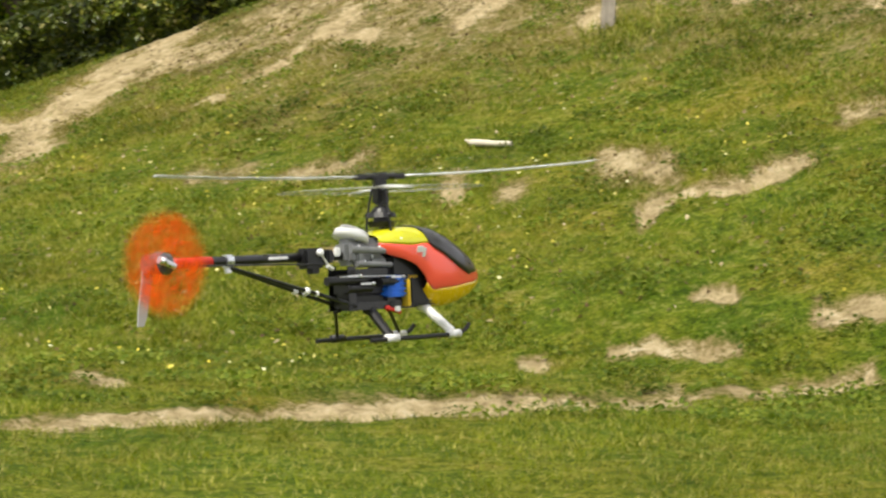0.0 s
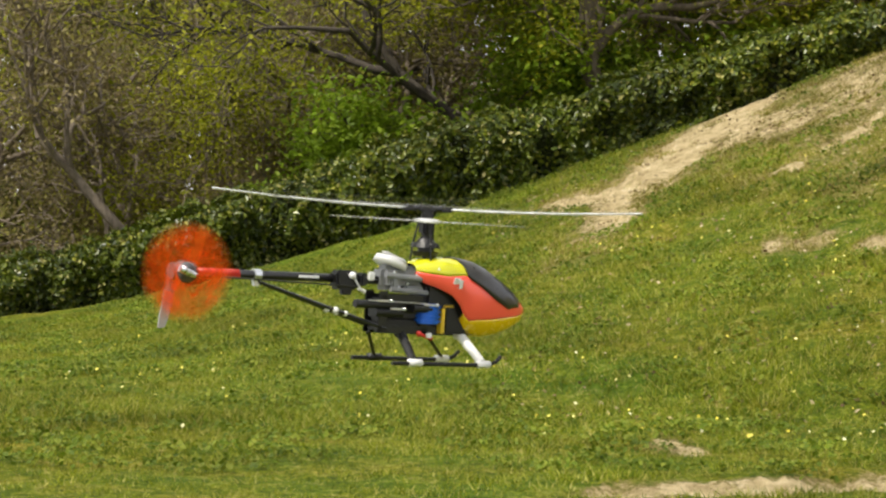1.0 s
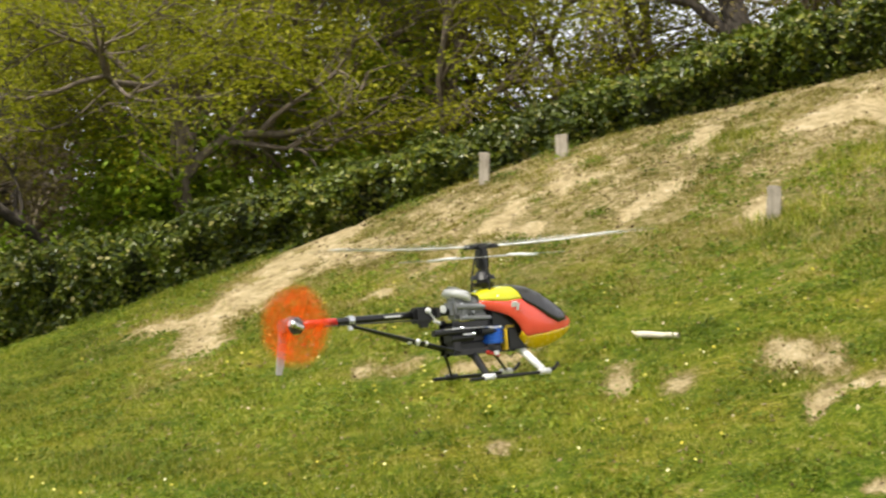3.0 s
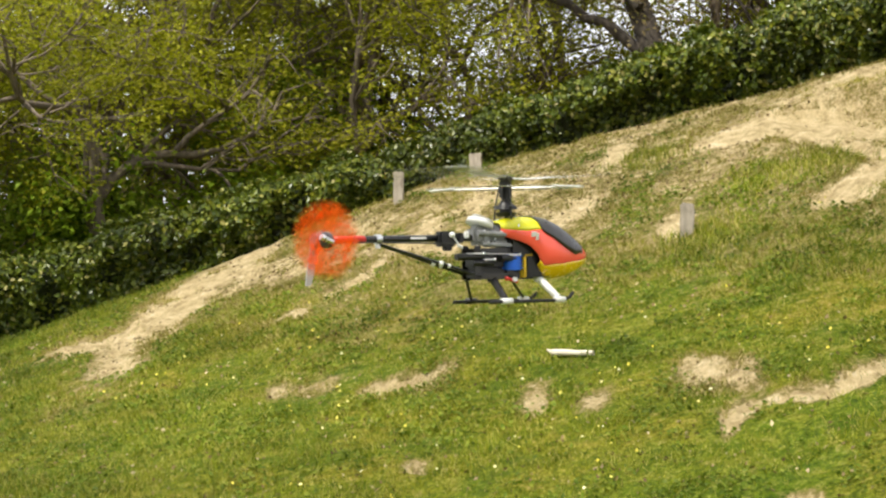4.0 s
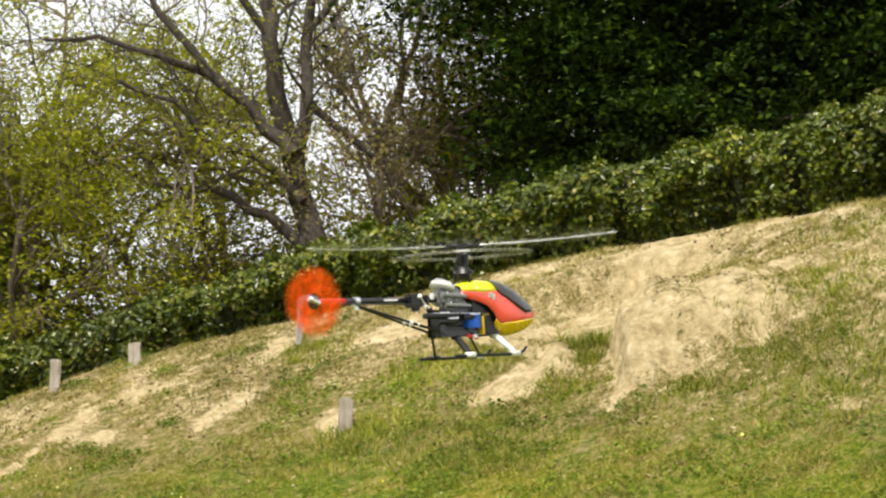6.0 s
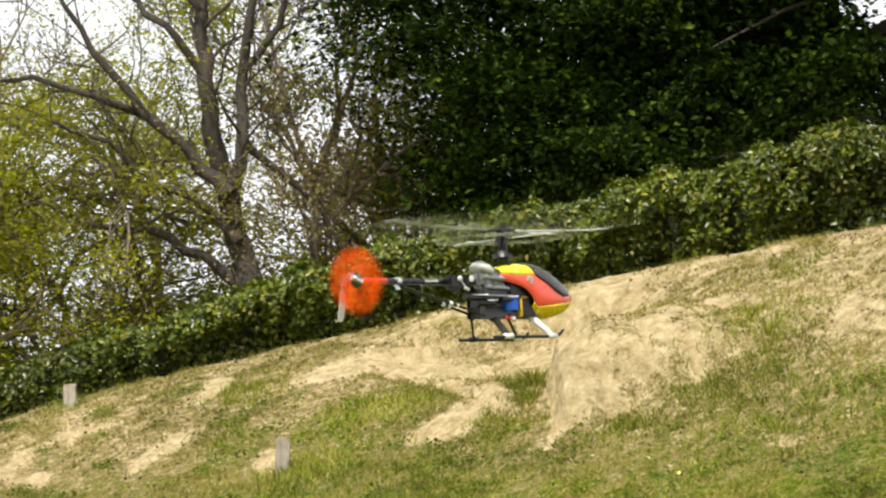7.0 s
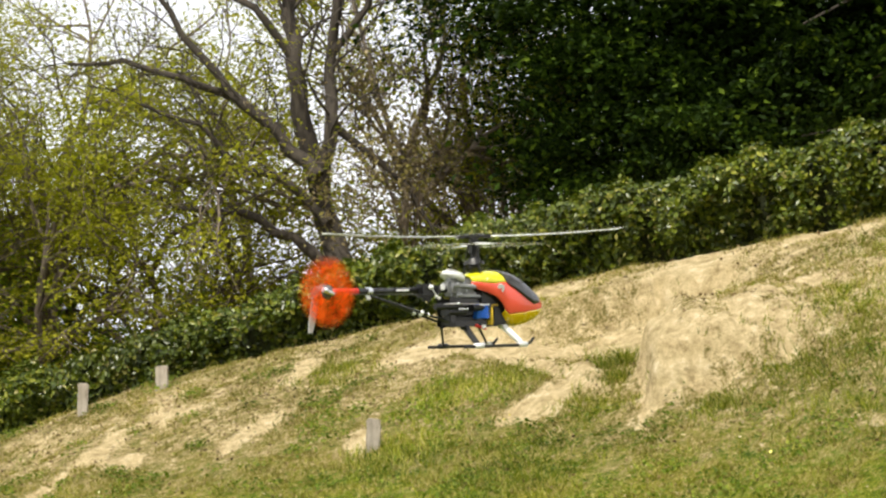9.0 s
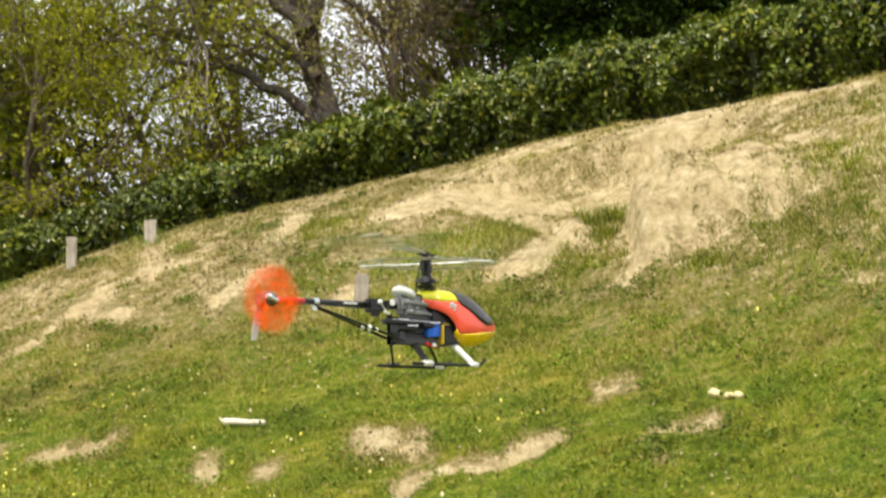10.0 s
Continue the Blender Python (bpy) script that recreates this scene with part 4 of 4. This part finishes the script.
# canopy sections: x, top z, bottom z, half width
SHELL = [(-0.034, -0.090, -0.108, 0.020), (-0.010, -0.081, -0.128, 0.036), (0.020, -0.077, -0.147, 0.042), (0.048, -0.078, -0.168, 0.045),
         (0.064, -0.080, -0.194, 0.046), (0.080, -0.083, -0.198, 0.047), (0.105, -0.093, -0.200, 0.046), (0.130, -0.108, -0.196, 0.042), (0.155, -0.124, -0.188, 0.034),
         (0.178, -0.141, -0.176, 0.022), (0.192, -0.150, -0.163, 0.009)]


def shell_point(x, t, grow=0.0):
    """A point of the canopy: t 0 at the ridge, 1 at the keel, on its right side for t > 0 and its left for t < 0."""
    xs = [s[0] for s in SHELL]
    top, low, half = (float(np.interp(x, xs, [s[k] for s in SHELL])) for k in (1, 2, 3))
    th = abs(t) * math.pi
    c, s = math.cos(th), math.sin(th)
    z = (top + low) / 2 + (top - low) / 2 * (abs(c) ** 0.8) * (1 if c > 0 else -1)
    w = half * s ** 0.75 if s > 0 else 0
    return Vector((x, -math.copysign(w + grow, t) if w + grow else 0, z + grow * (1 if c > 0 else -1) * abs(c)))


def shell_patch(name, material, parent, lo, hi, x0, x1, label, grow=0.0):
    """A strip of the canopy between two borders lo(x), hi(x), on both sides."""
    bm = bmesh.new()
    nx, nt = 26, 10
    for side in (1, -1):
        grid = []
        for i in range(nx + 1):
            x = x0 + (x1 - x0) * i / nx
            a, b = lo(x), hi(x)
            grid.append([bm.verts.new(shell_point(x, side * max(1e-4, a + (b - a) * j / nt), grow)) for j in range(nt + 1)])
        for i in range(nx):
            for j in range(nt):
                q = (grid[i][j], grid[i + 1][j], grid[i + 1][j + 1], grid[i][j + 1])
                bm.faces.new(q if side > 0 else q[::-1])
    bmesh.ops.remove_doubles(bm, verts=bm.verts, dist=0.0003)
    bmesh.ops.solidify(bm, geom=list(bm.faces), thickness=0.0012)
    bmesh.ops.recalc_face_normals(bm, faces=bm.faces)
    return shade(part(name, bm, material, parent, label))


def curve(*pairs):
    return lambda x: float(np.interp(x, [p[0] for p in pairs], [p[1] for p in pairs]))


def build_helicopter():
    heli = new("model_helicopter")
    tagged(heli, "hovering radio-controlled model helicopter with a red, yellow and black canopy", "model helicopter")
    # canopy
    ridge = curve((-0.03, 0.50), (0.02, 0.46), (0.055, 0.36), (0.075, 0.0))
    glass = curve((0.040, 0.0), (0.055, 0.36), (0.08, 0.41), (0.11, 0.47), (0.14, 0.50), (0.166, 0.44), (0.176, 0.0))
    belt = curve((-0.034, 0.80), (0.000, 0.66), (0.030, 0.64), (0.050, 0.70), (0.056, 0.72), (0.080, 0.655), (0.105, 0.62), (0.13, 0.585), (0.192, 0.54))
    zero, one = curve((0, 0)), curve((0, 1))
    shell_patch("canopy_top", CANOPY_LIME, heli, zero, ridge, -0.03, 0.075, "glossy lime-yellow canopy top")
    shell_patch("windscreen", SMOKED, heli, zero, glass, 0.040, 0.176, "smoked black windscreen", 0.0022)
    shell_patch("canopy_side", CANOPY_RED, heli, curve((-0.03, 0.50), (0.02, 0.46), (0.055, 0.36), (0.08, 0.40), (0.11, 0.46), (0.14, 0.49), (0.164, 0.42), (0.174, 0.0)), belt, -0.030, 0.192, "fluorescent red canopy band")
    shell_patch("canopy_keel", CANOPY_GOLD, heli, belt, one, 0.054, 0.192, "golden-yellow canopy keel")
    built("emblem", WHITE, heli, [(box, (0.012, 0.002, 0.010), (0.034, -0.046, -0.112), 0.0006, (18, 0, 0)), (box, (0.006, 0.002, 0.014), (0.041, -0.0475, -0.117), 0.0006, (14, 0, 0))], "small white mark")
    for s in (-1, 1):
        built("grommet", WHITE, heli, [(ball, (0.004, s * 0.034, -0.096), 0.0045)], "", True)
    # mechanics
    for s in (-1, 1):
        built("side_frame", CARBON, heli, [(box, (0.104, 0.002, 0.016), (-0.040, s * 0.021, -0.146), 0.0008), (box, (0.016, 0.002, 0.064), (-0.086, s * 0.021, -0.165), 0.0008),
                                          (box, (0.016, 0.002, 0.050), (-0.008, s * 0.021, -0.172), 0.0008), (box, (0.110, 0.002, 0.012), (-0.040, s * 0.021, -0.193), 0.0008)])
    built("upper_block", GREY_PLASTIC, heli, [(box, (0.074, 0.036, 0.040), (-0.050, 0, -0.112), 0.008), (box, (0.036, 0.044, 0.016), (-0.030, 0, -0.128), 0.004),
                                             (box, (0.030, 0.048, 0.014), (-0.012, 0, -0.104), 0.003), (box, (0.014, 0.046, 0.024), (-0.066, 0, -0.118), 0.003),
                                             (rod, (-0.085, -0.022, -0.108), (-0.02, -0.024, -0.112), 0.005), (rod, (-0.075, -0.022, -0.130), (0.01, -0.023, -0.134), 0.004)], "mottled grey plastic gear housing")
    for k, (x, z) in enumerate(((-0.070, -0.104), (-0.045, -0.120), (-0.028, -0.106), (-0.060, -0.127))):
        built("bolt", SILVER, heli, [(ball, (x, -0.0225, z), 0.0028)], "", True)
    built("lower_block", BLACK_PLASTIC, heli, [(box, (0.110, 0.034, 0.026), (-0.030, 0, -0.186), 0.005), (box, (0.040, 0.038, 0.018), (-0.070, 0, -0.190), 0.004), (box, (0.060, 0.030, 0.020), (0.030, 0, -0.190), 0.004), (box, (0.104, 0.034, 0.034), (-0.040, 0, -0.162), 0.005)])
    built("gear_cover", WHITE, heli, [(rod, (-0.066, 0, -0.094), (-0.062, 0, -0.084), 0.028, 0.026, 30), (rod, (-0.062, 0, -0.084), (-0.061, 0, -0.079), 0.026, 0.019, 30), (rod, (-0.061, 0, -0.079), (-0.060, 0, -0.077), 0.019, 0.006, 30)], "milky white gear cover", True)
    built("motor", BLUE, heli, [(rod, (0.000, -0.016, -0.182), (0.000, -0.016, -0.150), 0.0185, 0.0185, 24)] + [(rod, (0.000, -0.016, -0.179 + 0.0075 * k), (0.000, -0.016, -0.176 + 0.0075 * k), 0.0215, 0.0215, 24) for k in range(4)], "blue finned electric motor", False)
    built("battery", BLACK_PLASTIC, heli, [(box, (0.066, 0.056, 0.046), (0.058, 0, -0.174), 0.005)])
    # added black box: darkens the canopy opening and hides the far shell
    built("canopy_dark_fill", BLACK_PLASTIC, heli, [(box, (0.076, 0.058, 0.046), (0.026, 0, -0.140), 0.006)])
    built("battery_strap", YELLOW_TAPE, heli, [(box, (0.006, 0.062, 0.042), (0.022, -0.001, -0.176), 0.002), (box, (0.022, 0.060, 0.005), (0.032, -0.001, -0.153), 0.002)], "yellow battery strap")
    for k, (x, y, z, sx) in enumerate([(-0.105, -0.028, -0.154, 0.075), (-0.080, -0.028, -0.166, 0.050), (-0.020, -0.030, -0.158, 0.034)]):
        servo = built("servo", BLACK_PLASTIC, heli, [(rod, (x - sx / 2, y, z), (x + sx / 2, y, z), 0.0065, 0.0065, 14), (box, (sx * 0.5, 0.010, 0.009), (x + 0.01, y + 0.002, z), 0.0015)])
        built("servo_horn", SILVER, servo, [(box, (0.026, 0.002, 0.003), (x + 0.012, y - 0.007, z + 0.006), 0.0006), (ball, (x + 0.024, y - 0.008, z + 0.006), 0.003)])
    built("control_rod", SILVER, heli, [(rod, (-0.120, -0.033, -0.148), (-0.010, -0.034, -0.150), 0.0010, 0.0010, 6)])
    built("wiring", RED_TUBE, heli, [(ball, (-0.018, -0.024, -0.198), 0.0045), (rod, (-0.018, -0.024, -0.198), (0.004, -0.028, -0.205), 0.003)], "red wiring")
    built("connector", WHITE, heli, [(box, (0.009, 0.006, 0.008), (-0.004, -0.031, -0.200), 0.001)], "white connector")
    # tail
    built("tail_boom", CARBON, heli, [(rod, (-0.085, 0, -0.117), (-0.430, 0, -0.118), 0.0068, 0.0068, 18)], "", True)
    built("boom_sleeve", RED_TUBE, heli, [(rod, (-0.335, 0, -0.1178), (-0.408, 0, -0.118), 0.0075, 0.0075, 18)], "red sleeve on the boom end", True)
    built("boom_mark", WHITE, heli, [(box, (0.036, 0.0015, 0.004), (-0.215, -0.0072, -0.1165), 0.0004)], "faded pale lettering strip")
    built("boom_clamp", SILVER, heli, [(rod, (-0.298, 0, -0.118), (-0.310, 0, -0.118), 0.0095, 0.0095, 16), (box, (0.010, 0.006, 0.010), (-0.304, 0, -0.130), 0.001)])
    tail_servo = built("tail_servo", BLACK_PLASTIC, heli, [(box, (0.040, 0.024, 0.030), (-0.150, -0.004, -0.119), 0.004), (box, (0.014, 0.030, 0.020), (-0.118, 0, -0.117), 0.003), (box, (0.018, 0.012, 0.012), (-0.146, -0.004, -0.136), 0.002)])
    built("servo_horn", WHITE, tail_servo, [(ball, (-0.144, -0.019, -0.111), 0.0058), (box, (0.012, 0.006, 0.014), (-0.108, -0.016, -0.111), 0.002), (rod, (-0.132, -0.020, -0.131), (-0.120, -0.018, -0.136), 0.0032), (rod, (-0.144, -0.019, -0.111), (-0.126, -0.019, -0.134), 0.0015)], "white servo horn")
    built("tail_linkage", CARBON, heli, [(rod, (-0.130, -0.018, -0.128), (-0.410, -0.014, -0.122), 0.0013, 0.0013, 6)])
    for s in (-1, 1):
        brace = built("boom_brace", CARBON, heli, [(rod, (-0.300, s * 0.004, -0.128), (-0.078, s * 0.020, -0.192), 0.0026, 0.0032, 8)])
        built("brace_joint", WHITE, brace, [(ball, (-0.168, s * 0.0135, -0.166), 0.0055), (ball, (-0.150, s * 0.014, -0.171), 0.0045)])
    built("tail_gearbox", TAIL_GREY, heli, [(rod, (-0.412, 0, -0.118), (-0.450, 0, -0.118), 0.015, 0.013, 16), (ball, (-0.434, -0.010, -0.117), 0.0165), (rod, (-0.436, -0.026, -0.118), (-0.436, 0.012, -0.118), 0.006, 0.006, 12), (box, (0.016, 0.012, 0.022), (-0.434, -0.016, -0.118), 0.003), (ball, (-0.436, -0.028, -0.118), 0.006)], "scuffed dark grey tail gearbox")
    built("tail_hub", SILVER, heli, [(rod, (-0.450, -0.030, -0.112), (-0.424, -0.031, -0.122), 0.006, 0.0045, 10), (ball, (-0.444, -0.031, -0.114), 0.0065)], "bright tail hub")
    fin = bmesh.new()
    outline = [(-0.425, -0.118), (-0.435, -0.150), (-0.443, -0.188), (-0.449, -0.203), (-0.460, -0.203), (-0.458, -0.184), (-0.450, -0.140), (-0.447, -0.116)]
    for y in (0.0105, 0.0125):
        fin.faces.new([fin.verts.new((x, y, z)) for x, z in outline])
    fin.verts.ensure_lookup_table()
    k = len(outline)
    for i in range(k):
        fin.faces.new([fin.verts[i], fin.verts[(i + 1) % k], fin.verts[k + (i + 1) % k], fin.verts[k + i]])
    bmesh.ops.recalc_face_normals(fin, faces=fin.faces)
    part("tail_fin", fin, FIN_GREY, heli, "pale translucent vertical tail fin")
    # landing gear
    for s in (-1, 1):
        y = s * 0.060
        skid = built("skid", BLACK_PLASTIC, heli, [(rod, (-0.088, y, -0.243), (0.092, y, -0.243), 0.0035, 0.0035, 10), (rod, (0.092, y, -0.243), (0.108, y, -0.237), 0.0035, 0.0033, 10), (rod, (0.108, y, -0.237), (0.117, y, -0.228), 0.0033, 0.003, 10)])
        for x0, x1, front in ((0.066 if s < 0 else 0.020, 0.083, True), (-0.046 if s < 0 else -0.088, -0.046, False)):
            white = front and s < 0
            tone = WHITE if white else BLACK_PLASTIC
            thick = 0.0078 if s < 0 else 0.003
            strut = built("landing_strut", tone, skid, [(rod, (x0, s * 0.015, -0.199), (x1 - 0.002, y * 0.96, -0.238), thick, thick * 0.85, 10), (rod, (x0, s * 0.006, -0.198), (x0, s * 0.018, -0.201), thick, thick, 10)], "white landing strut" if white else "black landing strut")
            strut.parent = heli
            built("skid_clamp", WHITE if (front or s < 0) else BLACK_PLASTIC, skid, [(rod, (x1 - 0.012, y, -0.2415), (x1 + 0.012, y, -0.2415), 0.0060, 0.0060, 12)], "", True)
    # mast and rotor
    built("mast", BLACK_PLASTIC, heli, [(rod, (0, 0, -0.10), (0, 0, -0.004), 0.0045), (rod, (0, 0, -0.062), (0, 0, -0.054), 0.024, 0.020, 20), (rod, (0, 0, -0.054), (0, 0, -0.048), 0.016, 0.012, 16), (box, (0.022, 0.020, 0.030), (0, 0, -0.028), 0.004), (rod, (0, 0, -0.044), (0, 0, -0.070), 0.010, 0.013, 16), (rod, (0, 0, -0.076), (0, 0, -0.068), 0.018, 0.022, 20)])
    for k, t in enumerate((20, 140, 260)):
        c, s = math.cos(radians(t)), math.sin(radians(t))
        built("link_rod", BLACK_PLASTIC, heli, [(rod, (0.021 * c, 0.021 * s, -0.058), (0.012 * c, 0.012 * s, -0.016), 0.0016, 0.0016, 6), (rod, (0.021 * c, 0.021 * s, -0.06), (0.026 * c, 0.026 * s, -0.108), 0.0016, 0.0016, 6), (ball, (0.021 * c, 0.021 * s, -0.058), 0.0035)])
    rotor = new("main_rotor")
    rotor.parent = heli
    built("rotor_head", BLACK_PLASTIC, rotor, [(box, (0.028, 0.016, 0.012), (0, 0, 0), 0.003), (rod, (-0.024, 0, 0), (0.024, 0, 0), 0.005), (box, (0.018, 0.022, 0.020), (0, 0, -0.014), 0.003)])
    for s in (-1, 1):
        blade = bmesh.new()
        rings = []
        for i in range(13):
            x = 0.036 + 0.306 * i / 12
            chord = 0.030 if i not in (0, 12) else 0.020
            up = 0.012 * (i / 12) ** 2
            rings.append([blade.verts.new((s * x, s * (-chord * 0.35 + chord * u), up + h)) for u, h in ((0, 0), (0.3, 0.0022), (1, 0.0004), (0.3, -0.0016))])
        for i in range(12):
            for j in range(4):
                blade.faces.new([rings[i][j], rings[i][(j + 1) % 4], rings[i + 1][(j + 1) % 4], rings[i + 1][j]])
        blade.faces.new(rings[0])
        blade.faces.new(rings[-1])
        bmesh.ops.recalc_face_normals(blade, faces=blade.faces)
        part("rotor_blade", blade, BLADE_BLUR, rotor, "pale grey rotor blade, blurred by its speed")
        fan = bmesh.new()
        rows = []
        for i in range(9):
            t = radians(-26 + 52 * i / 8) + (math.pi if s < 0 else 0)
            rows.append([[fan.verts.new((math.cos(t) * r, math.sin(t) * r, 0.012 * (r / 0.342) ** 2 + h)) for r in (0.05, 0.20, 0.342)] for h in (0.0010, -0.0010)])
        for p, q in zip(rows, rows[1:]):
            for j in range(2):
                fan.faces.new([p[0][j], p[0][j + 1], q[0][j + 1], q[0][j]])
                fan.faces.new([q[1][j], q[1][j + 1], p[1][j + 1], p[1][j]])
        part("blade_smear", fan, BLADE_FAN, rotor, "see-through smear beside the turning blade")
        built("blade_grip", BLACK_PLASTIC, rotor, [(box, (0.020, 0.012, 0.009), (s * 0.030, 0, 0), 0.002)])
        built("flybar_paddle", BLADE_GREY, rotor, [(box, (0.055, 0.028, 0.004), (s * 0.012 * 0 , 0, 0), 0.0015)]).matrix_local = pose(s * 0.012, s * 0.130, -0.020, 0, 4 * s, 90)
    built("flybar", SILVER, rotor, [(rod, (0.0, -0.150, -0.020), (0.0, 0.150, -0.020), 0.0014, 0.0014, 8)])
    film = bmesh.new()
    rims = [[film.verts.new((math.cos(t) * r, math.sin(t) * r, h + 0.010 * (r / 0.34) ** 2)) for t in [2 * math.pi * i / 64 for i in range(64)]] for r, h in ((0.06, 0.0005), (0.336, 0.0005), (0.336, -0.0005), (0.06, -0.0005))]
    for a, b in ((0, 1), (1, 2), (2, 3), (3, 0)):
        for i in range(64):
            film.faces.new([rims[a][i], rims[a][(i + 1) % 64], rims[b][(i + 1) % 64], rims[b][i]])
    part("blade_sweep", film, MAIN_SWEEP, rotor, "faint grey blur of the spinning blades")
    film = bmesh.new()
    rims = [[film.verts.new((math.cos(t) * r, math.sin(t) * r, -0.020 + h)) for t in [2 * math.pi * i / 48 for i in range(48)]] for r, h in ((0.095, 0.0008), (0.156, 0.0008), (0.156, -0.0008), (0.095, -0.0008))]
    for a, b in ((0, 1), (1, 2), (2, 3), (3, 0)):
        for i in range(48):
            film.faces.new([rims[a][i], rims[a][(i + 1) % 48], rims[b][(i + 1) % 48], rims[b][i]])
    part("paddle_sweep", film, FLYBAR_SWEEP, rotor, "pale blur of the spinning flybar paddles")
    tail = new("tail_rotor")
    tail.parent = heli
    tail.location = (-0.436, -0.027, -0.118)
    disc = bmesh.new()
    rim = [[disc.verts.new((math.cos(t) * r, y, math.sin(t) * r)) for t in [2 * math.pi * i / 48 for i in range(48)]] for r, y in ((0.016, 0.0004), (0.066, 0.0004), (0.066, -0.0004), (0.016, -0.0004))]
    for a, b in ((0, 1), (1, 2), (2, 3), (3, 0)):
        for i in range(48):
            disc.faces.new([rim[a][i], rim[a][(i + 1) % 48], rim[b][(i + 1) % 48], rim[b][i]])
    part("blade_sweep", disc, TAIL_SWEEP, tail, "orange blur of the spinning tail blades")
    edge = bmesh.new()
    rim = [[edge.verts.new((math.cos(t) * r, y, math.sin(t) * r)) for t in [2 * math.pi * i / 48 for i in range(48)]] for r, y in ((0.0662, 0.0004), (0.078, 0.0003), (0.078, -0.0003), (0.0662, -0.0004))]
    for a, b in ((0, 1), (1, 2), (2, 3), (3, 0)):
        for i in range(48):
            edge.faces.new([rim[a][i], rim[a][(i + 1) % 48], rim[b][(i + 1) % 48], rim[b][i]])
    part("sweep_edge", edge, TAIL_EDGE, tail, "fading orange rim of the blur")
    for s in (-1, 1):
        built("tail_blade", TAIL_EDGE, tail, [(box, (0.016, 0.002, 0.058), (0, -0.002, s * 0.046), 0.0008)], "orange tail rotor blade")
    return heli, rotor, tail


helicopter, main_rotor, tail_rotor = build_helicopter()

# (seconds, rotor head x, y, z above the eye, roll, pitch, heading)
FLIGHT = [
    (0.0, -0.075, 3.679, -0.085, -4.6, 0.0, 44.6),
    (0.1, -0.185, 3.674, -0.088, -3.0, 1.2, 44.6),
    (0.2, -0.295, 3.685, -0.085, -3.1, 2.1, 44.7),
    (0.3, -0.397, 3.694, -0.086, -3.3, 3.3, 44.2),
    (0.4, -0.503, 3.691, -0.086, -3.5, 4.2, 44.6),
    (0.5, -0.603, 3.723, -0.074, -2.5, 5.2, 45.4),
    (0.8, -0.807, 3.758, -0.050, -1.1, 4.8, 47.0),
    (1.0, -0.908, 3.772, -0.034, 1.1, 3.6, 46.8),
    (1.5, -0.980, 3.924, 0.026, -0.6, 5.1, 45.7),
    (2.0, -0.789, 4.184, 0.061, 0.7, -0.9, 43.1),
    (2.5, -0.468, 4.438, 0.093, -1.7, -3.7, 40.2),
    (3.0, -0.216, 4.575, 0.124, -1.4, -4.1, 39.0),
    (3.2, -0.158, 4.623, 0.147, -0.7, -3.5, 38.5),
    (4.5, 0.085, 4.909, 0.409, 0.9, -1.4, 35.9),
    (5.0, 0.235, 4.982, 0.493, -1.1, -2.6, 36.8),
    (5.5, 0.446, 5.108, 0.557, 1.1, -3.7, 35.4),
    (6.0, 0.633, 5.286, 0.610, -0.6, -4.6, 33.5),
    (7.5, 0.910, 5.365, 0.798, 1.0, -3.6, 31.0),
    (8.0, 0.876, 5.355, 0.813, 0.1, -3.5, 32.1),
    (8.5, 0.731, 5.344, 0.772, 1.4, -4.9, 33.7),
    (9.0, 0.608, 5.340, 0.681, 3.2, -4.6, 34.8),
    (9.5, 0.547, 5.325, 0.515, -0.2, -1.6, 34.0),
    (10.0, 0.526, 5.320, 0.319, -1.9, 0.9, 33.7),
]

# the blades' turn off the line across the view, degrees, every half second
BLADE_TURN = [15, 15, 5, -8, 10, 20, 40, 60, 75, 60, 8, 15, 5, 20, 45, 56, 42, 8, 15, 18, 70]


def motions():
    walk(helicopter, [(t, pose(x, y, EYE + z, rx, ry, rz)) for t, x, y, z, rx, ry, rz in FLIGHT])
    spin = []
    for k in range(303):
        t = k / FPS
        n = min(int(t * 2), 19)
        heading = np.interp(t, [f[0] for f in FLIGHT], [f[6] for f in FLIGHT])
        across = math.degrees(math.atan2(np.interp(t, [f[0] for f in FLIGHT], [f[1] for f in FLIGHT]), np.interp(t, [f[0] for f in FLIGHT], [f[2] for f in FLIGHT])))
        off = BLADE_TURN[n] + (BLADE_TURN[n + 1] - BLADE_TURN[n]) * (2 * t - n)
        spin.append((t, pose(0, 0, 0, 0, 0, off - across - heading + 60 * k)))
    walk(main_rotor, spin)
    whirl = [(k / FPS, pose(-0.436, -0.027, -0.118, 0, 20 + 72 * k, 0)) for k in range(303)]
    walk(tail_rotor, whirl)


motions()
